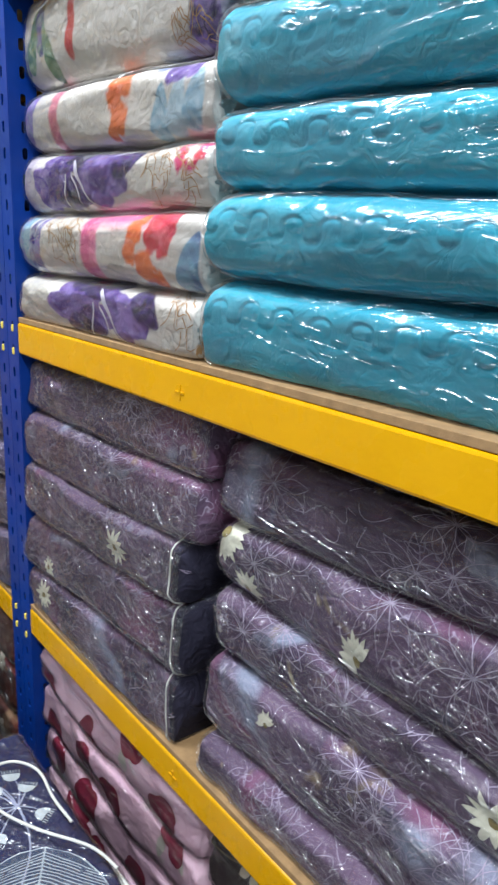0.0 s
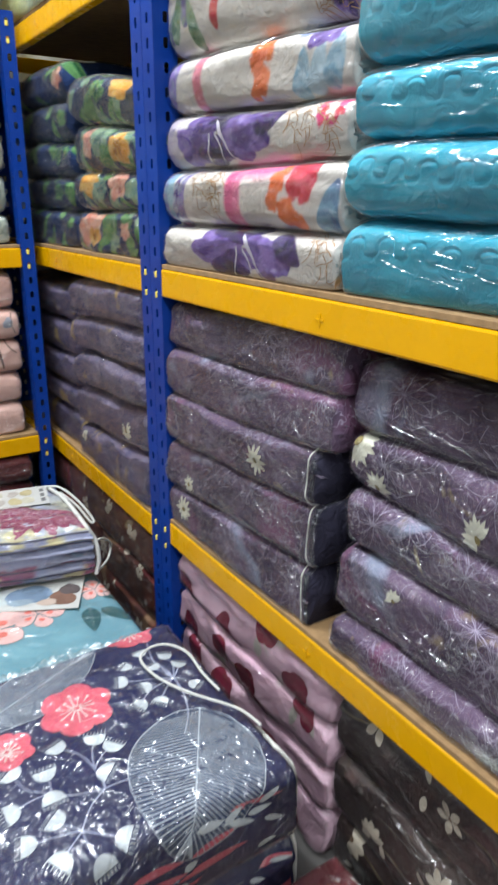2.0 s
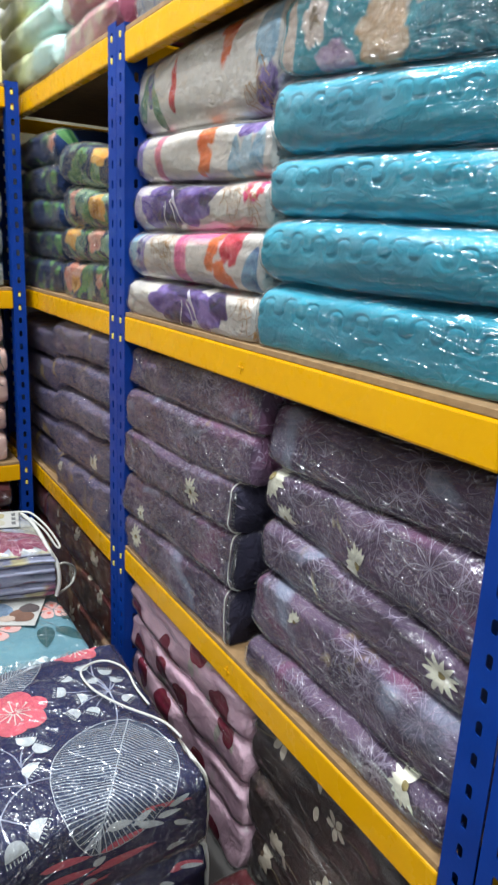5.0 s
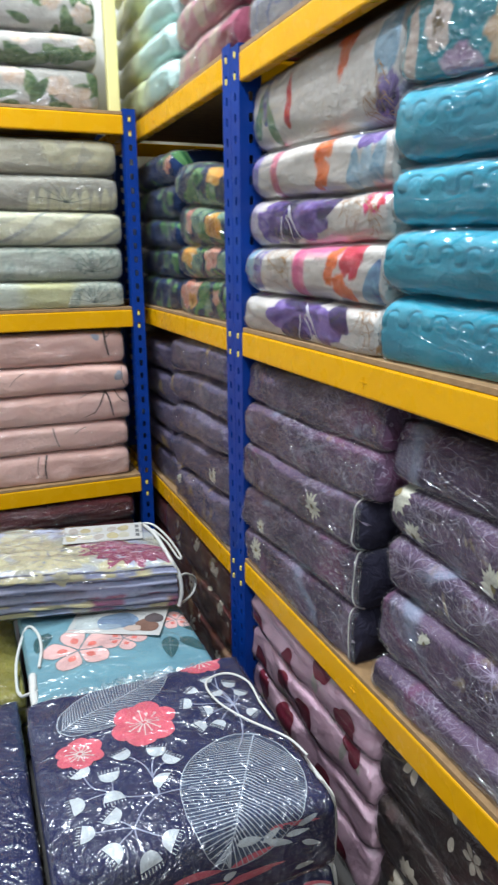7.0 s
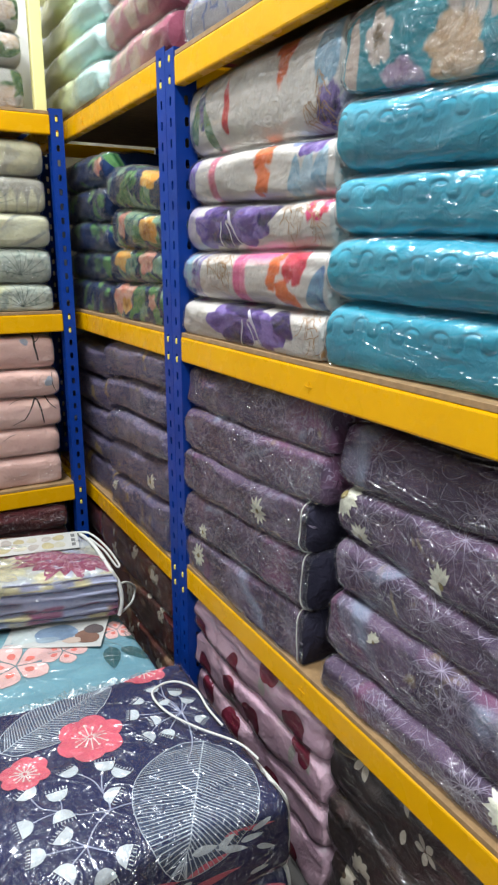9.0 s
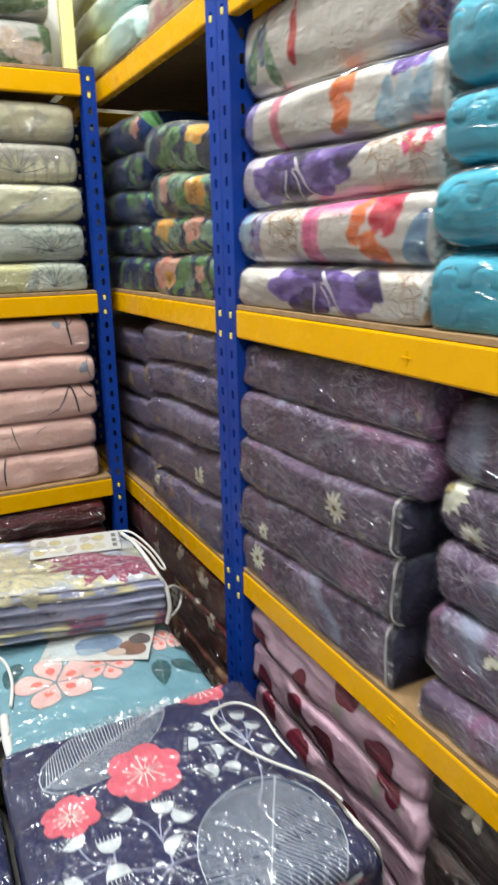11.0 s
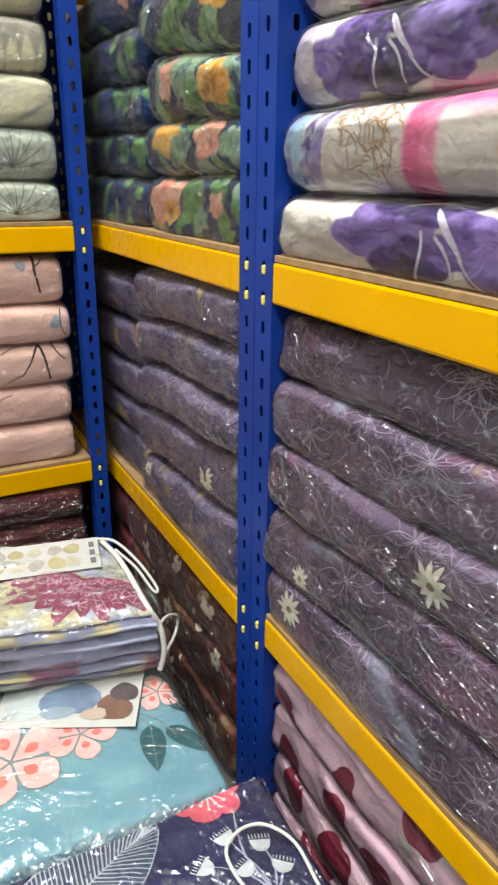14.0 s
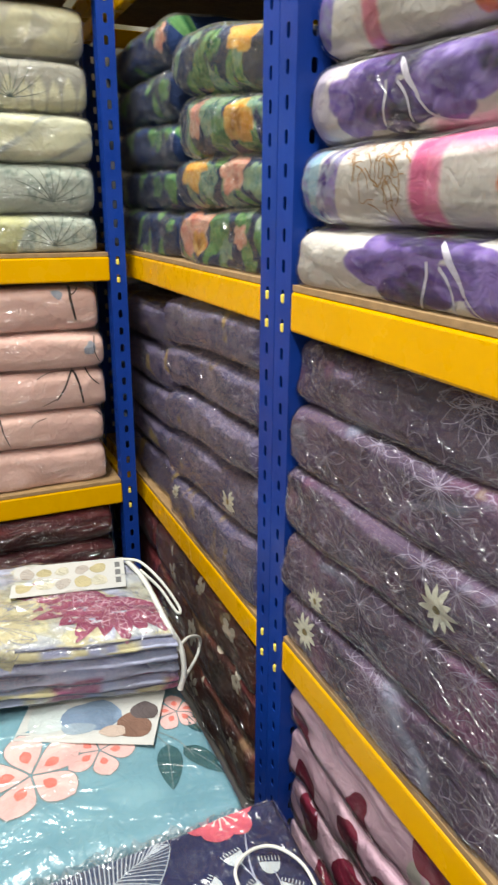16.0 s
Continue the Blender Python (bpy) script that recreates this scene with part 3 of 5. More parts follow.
def film_seam(b, r):
    """The crimped end seam of the clear bag, standing off the bundle's end."""
    n = 26
    v, f = [], []
    j = np.linspace(np.searchsorted(b.b, -b.bR * 0.9), np.searchsorted(b.b, b.bR * 0.9), n).astype(int)
    for i, jj in enumerate(j):
        p = b.P[-4, jj]
        q = b.P[-1, jj] + 0.022 * (b.P[-1, jj] - b.P[-12, jj]) / (np.linalg.norm(b.P[-1, jj] - b.P[-12, jj]) + 1e-9)
        w = 0.005 * math.sin(i * 1.9 + r.random() * 2)
        q = q + b.N[len(b.a) // 2, jj] * (w + 0.004)
        m = (p + q) / 2 + b.N[len(b.a) // 2, jj] * (0.004 + w * 0.7)
        v += [tuple(np.array(x) - np.array(b.origin)) for x in (p, m, q)]
    for i in range(n - 1):
        f += [(3 * i, 3 * i + 1, 3 * i + 4, 3 * i + 3), (3 * i + 1, 3 * i + 2, 3 * i + 5, 3 * i + 4)]
    raw_mesh("bag_seam", v, f, CLEAR, b.ob, "crimped clear plastic bag seam")


def mixc(base, mask, colour):
    return base * (1 - mask[..., None]) + np.array(colour) * mask[..., None]


def soft(x, width):
    return np.clip(0.5 - x / width, 0, 1)


def blossom(col, A, B, a0, b0, r, outer, inner, petals=5, seed=0.0, squash=1.0, depth=0.25, dark=None):
    """A watercolour flower head painted into the cloth's colour."""
    x, y = A - a0, (B - b0) / squash
    x, y = x + 0.12 * r * fbm(A / r * 2.2, B / r * 2.2, seed), y + 0.12 * r * fbm(A / r * 2.2, B / r * 2.2, seed + 9)
    rad, an = np.hypot(x, y), np.arctan2(y, x)
    edge = r * (1 - depth * (1 - np.abs(np.cos(petals * an / 2 + seed))))
    m = soft(rad - edge, 0.006)
    tone = np.clip(0.5 + 0.6 * fbm(an * 3, rad / r * 2, seed + 4), 0, 1)
    c = np.array(outer) * (1 - tone[..., None]) + np.array(inner) * tone[..., None]
    col = col * (1 - m[..., None]) + c * m[..., None]
    if dark is not None:
        dm = soft(rad - edge * 0.42 * (1 + 0.4 * fbm(an * 2, rad * 0, seed + 2)), 0.010) * m
        col = mixc(col, dm, dark)
    return col


def leafy(col, A, B, a0, b0, la, lb, turn, colour, colour2, seed=0.0):
    ca, sa = math.cos(turn), math.sin(turn)
    x, y = (A - a0) * ca + (B - b0) * sa, -(A - a0) * sa + (B - b0) * ca
    w = lb * np.sqrt(np.clip(1 - (x / la) ** 2, 0, 1)) * (1 - 0.35 * x / la)
    m = soft(np.abs(y) - w, 0.004) * (np.abs(x) < la)
    tone = np.clip(0.5 + 0.5 * np.sin(x * 260 + np.abs(y) * 180) * 0.5 + 0.4 * fbm(A * 40, B * 40, seed), 0, 1)
    c = np.array(colour) * (1 - tone[..., None]) + np.array(colour2) * tone[..., None]
    return col * (1 - m[..., None]) + c * m[..., None]


def washed(b, base, amount=0.05, seed=0.0):
    n = fbm(b.A * 9, b.B * 9, seed)[..., None]
    return np.ones((*b.A.shape, 3)) * np.array(base) * (1 + amount * n)


WHITE_C = (0.62, 0.58, 0.53)
PUR, DPUR, LIL = (0.080, 0.036, 0.20), (0.012, 0.007, 0.042), (0.25, 0.165, 0.45)
ORA, RED, PNK = (0.70, 0.14, 0.035), (0.50, 0.03, 0.05), (0.75, 0.16, 0.33)
BLU, GRN, GRY = (0.20, 0.36, 0.47), (0.10, 0.20, 0.10), (0.30, 0.32, 0.40)


def white_floral(b, k):
    A, B, L = b.A * 0.70 / b.length, b.B, 0.70
    c = washed(b, WHITE_C, 0.05, k)
    if k == 0:
        c = blossom(c, A, B, 0.300, 0.005, 0.130, LIL, PUR, 5, 1.0, 0.50, 0.35, None)
        c = blossom(c, A, B, 0.350, 0.050, 0.120, PUR, DPUR, 4, 2.2, 0.35, 0.30, DPUR)
        c = blossom(c, A, B, 0.340, -0.030, 0.085, DPUR, PUR, 4, 3.0, 0.40, 0.30, DPUR)
        c = blossom(c, A, B, 0.480, -0.005, 0.100, LIL, PUR, 5, 4.0, 0.50, 0.30, LIL)
        c = leafy(c, A, B, 0.550, 0.015, 0.055, 0.026, -0.5, DPUR, PUR, 8)
        c = blossom(c, A, B, 0.060, 0.090, 0.045, PNK, LIL, 5, 3)
    if k == 1:
        for q in range(4):
            c = leafy(c, A, B, 0.012 + 0.030 * q, 0.01 * math.sin(q * 2), 0.085, 0.017, 1.45 + 0.15 * math.sin(q * 1.7), (BLU, (0.34, 0.48, 0.55), PUR, GRY)[q], (LIL, BLU, (0.5, 0.55, 0.62), LIL)[q], q)
        c = mixc(c, soft(np.abs(A - 0.335 - 0.006 * fbm(A * 8, B * 8, 2)) - 0.036, 0.012) * 0.85, PNK)
        c = mixc(c, soft(np.abs(A - 0.320) - 0.016, 0.006) * 0.5, (0.60, 0.05, 0.22))
        c = mixc(c, soft(np.abs(A - 0.48) - 0.12, 0.03) * soft(0.035 - B + 0.02 * fbm(A * 9, B * 9, 4), 0.03) * 0.9, (0.72, 0.10, 0.30))
        c = blossom(c, A, B, 0.580, 0.030, 0.050, RED, (0.66, 0.06, 0.12), 4, 5, 1.0, 0.2)
        for q, (x, y, r) in enumerate(((0.500, 0.020, 0.024), (0.490, -0.008, 0.021), (0.535, -0.030, 0.030), (0.570, -0.048, 0.026), (0.520, 0.048, 0.016))):
            c = blossom(c, A, B, x, y, r, ORA, (0.78, 0.22, 0.08), 3, q, 1.0, 0.12)
        c = leafy(c, A, B, 0.665, -0.03, 0.06, 0.026, 1.2, BLU, (0.10, 0.16, 0.30), 3)
    if k == 2:
        c = mixc(c, soft(A - 0.06, 0.06) * 0.4, LIL)
        c = blossom(c, A, B, 0.150, -0.005, 0.090, LIL, PUR, 5, 2.0, 0.75, 0.30, PUR)
        c = blossom(c, A, B, 0.240, 0.045, 0.110, PUR, DPUR, 4, 5.0, 0.40, 0.30, DPUR)
        c = blossom(c, A, B, 0.250, -0.030, 0.090, DPUR, PUR, 4, 3.5, 0.45, 0.30, DPUR)
        c = blossom(c, A, B, 0.365, 0.002, 0.100, LIL, PUR, 5, 4.0, 0.60, 0.25, PUR)
        c = leafy(c, A, B, 0.445, 0.028, 0.050, 0.026, 0.3, DPUR, PUR, 8)
        c = blossom(c, A, B, 0.650, 0.040, 0.045, (0.62, 0.06, 0.22), RED, 6, 1, 1, 0.3, (0.75, 0.7, 0.6))
    if k == 3:
        c = leafy(c, A, B, 0.020, 0.02, 0.07, 0.03, 1.4, GRY, LIL, 2)
        c = mixc(c, soft(np.abs(A - 0.155 + 1.6 * B * B) - 0.020, 0.010) * 0.9, (0.62, 0.16, 0.24))
        for q, (x, y, r) in enumerate(((0.400, 0.045, 0.030), (0.425, 0.035, 0.028), (0.395, 0.010, 0.026), (0.415, -0.020, 0.030), (0.390, -0.045, 0.018))):
            c = blossom(c, A, B, x, y, r, ORA, (0.72, 0.20, 0.06), 3, q, 1.0, 0.15)
        for q in range(3):
            c = leafy(c, A, B, 0.550 + 0.05 * q, -0.025 + 0.008 * q, 0.048, 0.026, 1.45 - 0.1 * q, (BLU, (0.38, 0.50, 0.56), BLU)[q], (0.46, 0.58, 0.64), q)
        c = blossom(c, A, B, 0.610, 0.060, 0.060, PUR, LIL, 5, 2, 0.8)
        c = blossom(c, A, B, 0.540, 0.075, 0.045, BLU, LIL, 5, 4, 0.8)
    if k == 4:
        for q in range(4):
            c = leafy(c, A, B, 0.020 + 0.035 * q, -0.04 + 0.03 * (q % 3), 0.06, 0.02, 0.8 + 0.4 * q, GRN if q % 2 else (0.16, 0.13, 0.3), (0.25, 0.35, 0.25), q)
        c = leafy(c, A, B, 0.225, -0.005, 0.055, 0.016, 1.5, RED, (0.6, 0.1, 0.08), 3)
        for q, (x, y, r) in enumerate(((0.475, 0.075, 0.030), (0.505, 0.060, 0.026), (0.485, 0.035, 0.024), (0.470, 0.012, 0.014))):
            c = blossom(c, A, B, x, y, r, ORA, (0.60, 0.12, 0.05), 3, q, 1.0, 0.15)
        for q in range(2):
            c = leafy(c, A, B, 0.640 + 0.03 * q, 0.03, 0.05, 0.026, 1.5, BLU, (0.30, 0.42, 0.5), q)
        c = blossom(c, A, B, 0.660, -0.06, 0.045, DPUR, LIL, 5, 7)
    return c


def white_lines(b, k, r):
    """Fine brown line drawings of blossoms."""
    spots = {0: [0.600, 0.650], 1: [0.160, 0.205, 0.245], 2: [0.475, 0.530, 0.590], 4: [0.560, 0.600]}.get(k, [])
    shapes = []
    for x in spots:
        y = -0.045 if k == 4 else 0.005
        for q in range(4):
            x0, y0 = x + r.uniform(-0.022, 0.022), y + r.uniform(-0.03, 0.05)
            n, rad = 14, r.uniform(0.010, 0.020)
            shapes.append(stroke([(x0 + rad * (1 + 0.3 * math.cos(3 * t)) * math.cos(t), y0 + rad * (1 + 0.3 * math.cos(3 * t + 1)) * math.sin(t)) for t in [i * 6.0 / n for i in range(n)]], 0.0020, 0.006))
            shapes.append(stroke(arc((x0, y0 - rad), (x0 + r.uniform(-0.03, 0.03), y0 - 0.05), 0.2), 0.0020))
    b.prints("printed_pattern", ink("ochre_line", (0.46, 0.27, 0.13)), shapes)
    if k in (0, 2):
        x0 = 0.375 if k == 0 else 0.245
        sh = [petal(x0 - 0.030, 0.040, -1.05 + 0.25, 0.085, 0.010), stroke(arc((x0 + 0.02, -0.015), (x0 + 0.10, -0.060), -0.12), 0.004),
              stroke(arc((x0 - 0.045, 0.010), (x0 - 0.055, -0.050), 0.12), 0.006), stroke(arc((x0 - 0.020, 0.005), (x0 + 0.010, -0.050), 0.15), 0.005)]
        b.prints("printed_pattern", ink("pale_vein", (0.66, 0.62, 0.70)), sh)


def quilt_relief(k):
    """Meandering stitched channels pressed into a quilted front."""
    def fn(A, B):
        out = np.zeros_like(A)
        lam = 0.062
        for row, b0 in enumerate((-0.040, 0.012, 0.064, 0.116, 0.168)):
            t = np.linspace(-1, 13, 900)
            ca = t * lam - 0.09 * lam * np.sin(4 * np.pi * t) + 0.013 * k + 0.02 * row
            cb = b0 + 0.015 * np.sin(2 * np.pi * t) + 0.004 * np.sin(t * 1.3 + k)
            sel = (B > b0 - 0.045) & (B < b0 + 0.045)
            pa, pb = A[sel], B[sel]
            dist = np.full(pa.shape, 1.0)
            for s in range(0, len(t), 90):
                seg_a, seg_b = ca[s:s + 91], cb[s:s + 91]
                near = (pa > seg_a.min() - 0.02) & (pa < seg_a.max() + 0.02)
                if near.any():
                    dd = np.hypot(pa[near][:, None] - seg_a[None], pb[near][:, None] - seg_b[None]).min(1)
                    dist[near] = np.minimum(dist[near], dd)
            deep = (0.0, 0.0044, 0.0026, 0.0030, 0.0030)[row]
            out[sel] -= deep * np.exp(-(dist / 0.0036) ** 2)
        return out
    return fn


def end_piping(b):
    """White stitched edging up the bundle's end."""
    i = len(b.a) - 7
    js = np.linspace(7, len(b.b) - 13, 9).astype(int)
    me, na, ns = b.ob.data, len(b.a), len(b.b)
    me.materials.append(LINING)                 # the navy lining shows at the folded end
    for f in range((na - 6) * ns, (na - 1) * ns):
        me.polygons[f].material_index = 1
    tube_mesh("piping", [Vector((b.P[i, j] + 0.004 * b.N[i, j]).tolist()) - b.origin for j in js if b.d[j] < b.radius * 0.8], 0.0015, CORD, b.ob, "white stitched edging")


def daisies(spots, edged=()):
    def fn(b, k, r):
        if edged and k in edged:
            end_piping(b)
        mine = [s for s in spots if s[0] == k]
        cream, eye = [], []
        for _, f, y, rad, frac in mine:
            cream.append(daisy(f, y, rad, 11, r.uniform(0, 6), 1.0, frac))
            eye.append([disc(f, y, rad * 0.2, wobble=0.1, seed=f)])
        b.prints("embroidered_daisy", ink("cream_thread", (0.84, 0.82, 0.68)), cream, 0.0024, "cream embroidered daisy")
        b.prints("daisy_eye", ink("ochre_thread", (0.30, 0.24, 0.10)), eye, 0.0032)
        # large outline blossoms stitched in pale thread
        sh = []
        for q in range(4):
            x, y, rad = r.uniform(0.08, 0.92) * b.length, r.uniform(-0.03, 0.06), r.uniform(0.05, 0.08)
            for p in range(9):
                an = 2 * math.pi * p / 9 + q
                tip = (x + rad * math.cos(an), y + rad * math.sin(an) * 0.8)
                sh.append(stroke(arc((x, y), tip, 0.16), 0.0011))
                sh.append(stroke(arc(tip, (x, y), 0.16), 0.0011))
        for q in range(44):
            x, y = r.uniform(0.03, 0.97) * b.length, r.uniform(-0.07, 0.09)
            tn, cu = r.uniform(0, 6.28), r.uniform(0.5, 1.1)
            sh.append(stroke([(x + 0.005 * i * math.cos(tn) + 0.008 * math.sin(i * cu + q), y + 0.004 * i * math.sin(tn) + 0.008 * math.cos(i * cu * 1.2)) for i in range(11)], 0.0012, 0.004))
        b.prints("stitched_outline", ink("lilac_thread", (0.40, 0.34, 0.45)), sh, 0.0012)
    return fn


def roses(b, k, r):
    red, pale = [], []
    x = r.uniform(0.03, 0.10)
    while x < b.length - 0.03:
        y = r.uniform(-0.05, 0.07)
        rad = r.uniform(0.034, 0.058)
        red.append([disc(x, y, rad, r.uniform(0.8, 1.2), 0.07, x, 3, 0.22, turn=r.uniform(0, 6))])
        if r.random() < 0.5:
            red.append([disc(x + rad * 0.9, y - rad * 0.9, rad * 0.7, 1.0, 0.1, x + 1)])
        for q in range(2):
            an = r.uniform(3.6, 5.8)
            pale.append([petal(x, y, an, rad * 1.6, rad * 0.7, rad * 0.8)])
        x += r.uniform(0.12, 0.22)
    b.prints("printed_pattern", ink("pale_leaf", (0.55, 0.52, 0.45)), pale, 0.0008)
    b.prints("printed_rose", ink("crimson", (0.20, 0.014, 0.040)), red, 0.0013, "crimson printed rose")


def white_blooms(b, k, r):
    pet, twig, eye = [], [], []
    for q in range(3):
        x, y = b.length * (q + r.uniform(0.2, 0.8)) / 3, r.uniform(-0.06, 0.06)
        n = r.choice((5, 6, 6))
        rad = r.uniform(0.028, 0.038)
        t0 = r.uniform(0, 6)
        part_of = r.choice((1.0, 1.0, 0.6))
        pet.append([petal(x, y, t0 + 2 * math.pi * part_of * p / n, rad, rad * 0.55, rad * 0.1, 1.1) for p in range(n)])
        eye.append([disc(x, y, rad * 0.16, seed=x)])
        twig.append([stroke(arc((x, y), (x + r.uniform(-0.26, 0.26), y + r.uniform(-0.05, 0.05)), 0.08), 0.0040)])
    for q in range(3):
        x, y, an = r.uniform(0.05, 0.95) * b.length, r.uniform(-0.08, 0.09), r.uniform(0, 6)
        pet.append([petal(x, y, an, 0.035, 0.016, 0, 0.9)])
    b.prints("printed_twig", ink("taupe_twig", (0.16, 0.12, 0.07)), twig, 0.0008)
    b.prints("printed_bloom", ink("cream_grey_bloom", (0.62, 0.55, 0.44)), pet, 0.0013, "cream printed blossom")
    b.prints("bloom_eye", ink("brown_eye", (0.16, 0.10, 0.06)), eye, 0.0018)


def fractions(lo, hi, parts):
    s = sum(parts)
    out = [lo]
    for p in parts:
        out.append(out[-1] + (hi - lo) * p / s)
    return out


U = lambda y: NEAR0 - y                       # along the near rack's front
LBL_P = "mauve quilt embroidered with daisies, wrapped in clear plastic"
# middle level of the near rack
za = A_TOP + SH
stack(near_place, U(1.610), 0.668, [za, (0.672, 0.705), (0.800, 0.838), (0.920, 0.948), (1.043, 1.058), (1.152, 1.165)], PURPLE, LBL_P + " in a stack", "quilt", "mauve quilts", seed=2.0, end=34.0, setback=(-0.006, -0.004, 0.000, 0.008, 0.012), shorter=(0.046, 0.040, 0.043, 0.0, 0.0), amp=0.008, lump=0.007,
      crease=0.0022, square=0.55, radius=0.055, na=150, nf=40, decorate=daisies([(0, 0.085, 0.0, 0.034, 1.0), (1, 0.115, -0.042, 0.026, 1.0), (2, 0.435, -0.012, 0.037, 1.0)], (0, 1, 2)))
stack(near_place, U(0.932), 0.572, [za, (0.640, 0.645), (0.782, 0.780), (0.895, 0.862), (1.000, 1.030), (1.135, 1.145)], PURPLE, LBL_P + " beside another stack", "quilt", "mauve quilts", seed=7.0, end=12.0, setback=(0.012, 0.016, 0.026, 0.034, 0.036), amp=0.010, lump=0.008,
      crease=0.0025, square=0.58, radius=0.06, na=150, nf=40, decorate=daisies([(3, 0.075, -0.040, 0.030, 0.85), (3, 0.300, -0.035, 0.031, 0.6), (3, 0.020, 0.030, 0.045, 0.5), (2, 0.500, 0.0, 0.036, 1.0), (0, 0.480, 0.020, 0.036, 0.7), (1, 0.16, 0.02, 0.02, 0.5)]))
# upper level of the near rack
zb = B_TOP + SH
stack(near_place, U(1.604), 0.645, [zb, (1.340, 1.336), (1.456, 1.455), (1.576, 1.546), (1.692, 1.656), (1.862, 1.858)], PAINTED,
      ["white quilt with purple flower print in clear plastic", "white quilt with pink and orange flower print in clear plastic", "white quilt with violet flowers and brown line drawing, wrapped",
       "white quilt with orange flowers and blue leaves, wrapped", "white quilt with red leaf and orange blossom print, wrapped"], "quilt", "white floral quilts",
      seed=11.0, amp=0.007, lump=0.005, crease=0.0016, square=0.66, radius=0.075, na=200, nf=90, nt=10, colour=white_floral, decorate=white_lines, seam=True, setback=(0.006, 0.012, 0.018, 0.024, 0.030), end=22.0, wrap=WRAP_TIGHT)
TF = (0.05, 0.30, 0.36)


def teal_floral(b, k):
    A, B, L = b.A, b.B, b.length
    c = washed(b, TF, 0.12, 3)
    for q in range(7):
        c = leafy(c, A, B, 0.24 + 0.035 * q, 0.055 - 0.004 * q, 0.065, 0.013, 1.9 - 0.22 * q, (0.55, 0.47, 0.42), (0.62, 0.56, 0.50), q)
    for q in range(5):
        c = leafy(c, A, B, 0.36 + 0.05 * q, -0.03 - 0.012 * (q % 2), 0.06, 0.02, 0.6 + 0.3 * q, (0.03, 0.16, 0.21), (0.08, 0.30, 0.36), q + 3)
    c = blossom(c, A, B, 0.26, -0.045, 0.06, (0.52, 0.36, 0.22), (0.62, 0.48, 0.34), 6, 1, 0.8, 0.2)
    c = blossom(c, A, B, 0.10, -0.005, 0.042, (0.60, 0.50, 0.44), (0.66, 0.56, 0.48), 5, 2, 1, 0.3, (0.2, 0.15, 0.1))
    c = blossom(c, A, B, 0.15, -0.07, 0.05, (0.34, 0.22, 0.36), (0.46, 0.38, 0.46), 5, 6, 0.7, 0.2)
    c = leafy(c, A, B, 0.03, -0.02, 0.06, 0.018, 1.5, (0.6, 0.5, 0.42), (0.5, 0.4, 0.34), 2)
    return c


stack(near_place, U(0.950), 0.590, [zb, (1.366, 1.360), (1.484, 1.457), (1.590, 1.557), (1.716, 1.664)], TEAL, "turquoise quilt with stitched meanders, wrapped in clear plastic", "quilt", "turquoise quilts",
      seed=17.0, amp=0.006, lump=0.004, crease=0.0014, square=0.70, radius=0.075, na=310, nf=120, nt=30, relief=quilt_relief, setback=(0.002, 0.006, 0.012, 0.018), skew=0.022, end=14.0, wrap=WRAP_TIGHT)
stack(near_place, U(0.944), 0.585, [(1.716, 1.664), (1.856, 1.850)], PAINTED, "teal quilt with large cream flower print, wrapped", "quilt", "turquoise quilts", seed=19.0, amp=0.0,
      lump=0.006, crease=0.002, square=0.70, na=200, nf=90, nt=12, colour=teal_floral, setback=0.022, skew=0.022)
# lowest level of the near rack, on the floor
stack(near_place, U(1.606), 0.690, [0.0, 0.118, 0.236, 0.355, 0.478], ROSE, "pale pink quilt with crimson roses, wrapped in plastic", "quilt", "rose quilts", seed=23.0, setback=0.012, wrap=WRAP_TIGHT, amp=0.010,
      lump=0.009, crease=0.003, radius=0.05, square=0.55, na=120, nf=40, decorate=roses)
stack(near_place, U(0.908), 0.550, [0.0, 0.155, 0.312, 0.476], BROWN, "black-brown quilt with cream blossoms in clear plastic", "quilt", "dark blossom quilts", seed=27.0, setback=0.022, wrap=WRAP_TIGHT, amp=0.010,
      lump=0.008, crease=0.003, radius=0.05, square=0.55, na=130, nf=44, decorate=white_blooms)

# corner rack
V = lambda y: y - 1.668
zf, zk, zt_far = A_FAR + SH, A_BACK + SH, C_FAR + SH
stack(far_place, V(1.745), 0.585, [zf, (0.700, 0.655), (0.835, 0.795), (0.945, 0.922), (1.063, 1.030), (1.172, 1.150)], PURPLE_FAR, "violet quilt embroidered with daisies, wrapped in plastic", "quilt", "violet quilts", seed=31.0, amp=0.012,
      lump=0.007, crease=0.002, square=0.74, na=90, nf=30, decorate=daisies([(1, 0.14, -0.02, 0.036, 0.8), (0, 0.52, 0.02, 0.03, 1.0)]), end=20.0, seam=True)
stack(far_place, V(2.362), 0.58, [zf, 0.660, 0.752, 0.864, 0.994, 1.120], PURPLE_FAR, "violet embroidered quilt, wrapped, in the corner", "quilt", "violet quilts", seed=33.0, amp=0.010,
      lump=0.007, crease=0.002, square=0.74, na=60, nf=26, setback=0.015)


PEACH, AMBER, LEAF, MINT = ((0.62, 0.20, 0.14), (0.70, 0.46, 0.34)), ((0.62, 0.27, 0.03), (0.68, 0.44, 0.12)), ((0.03, 0.13, 0.05), (0.16, 0.32, 0.10)), ((0.10, 0.22, 0.18), (0.28, 0.38, 0.22))


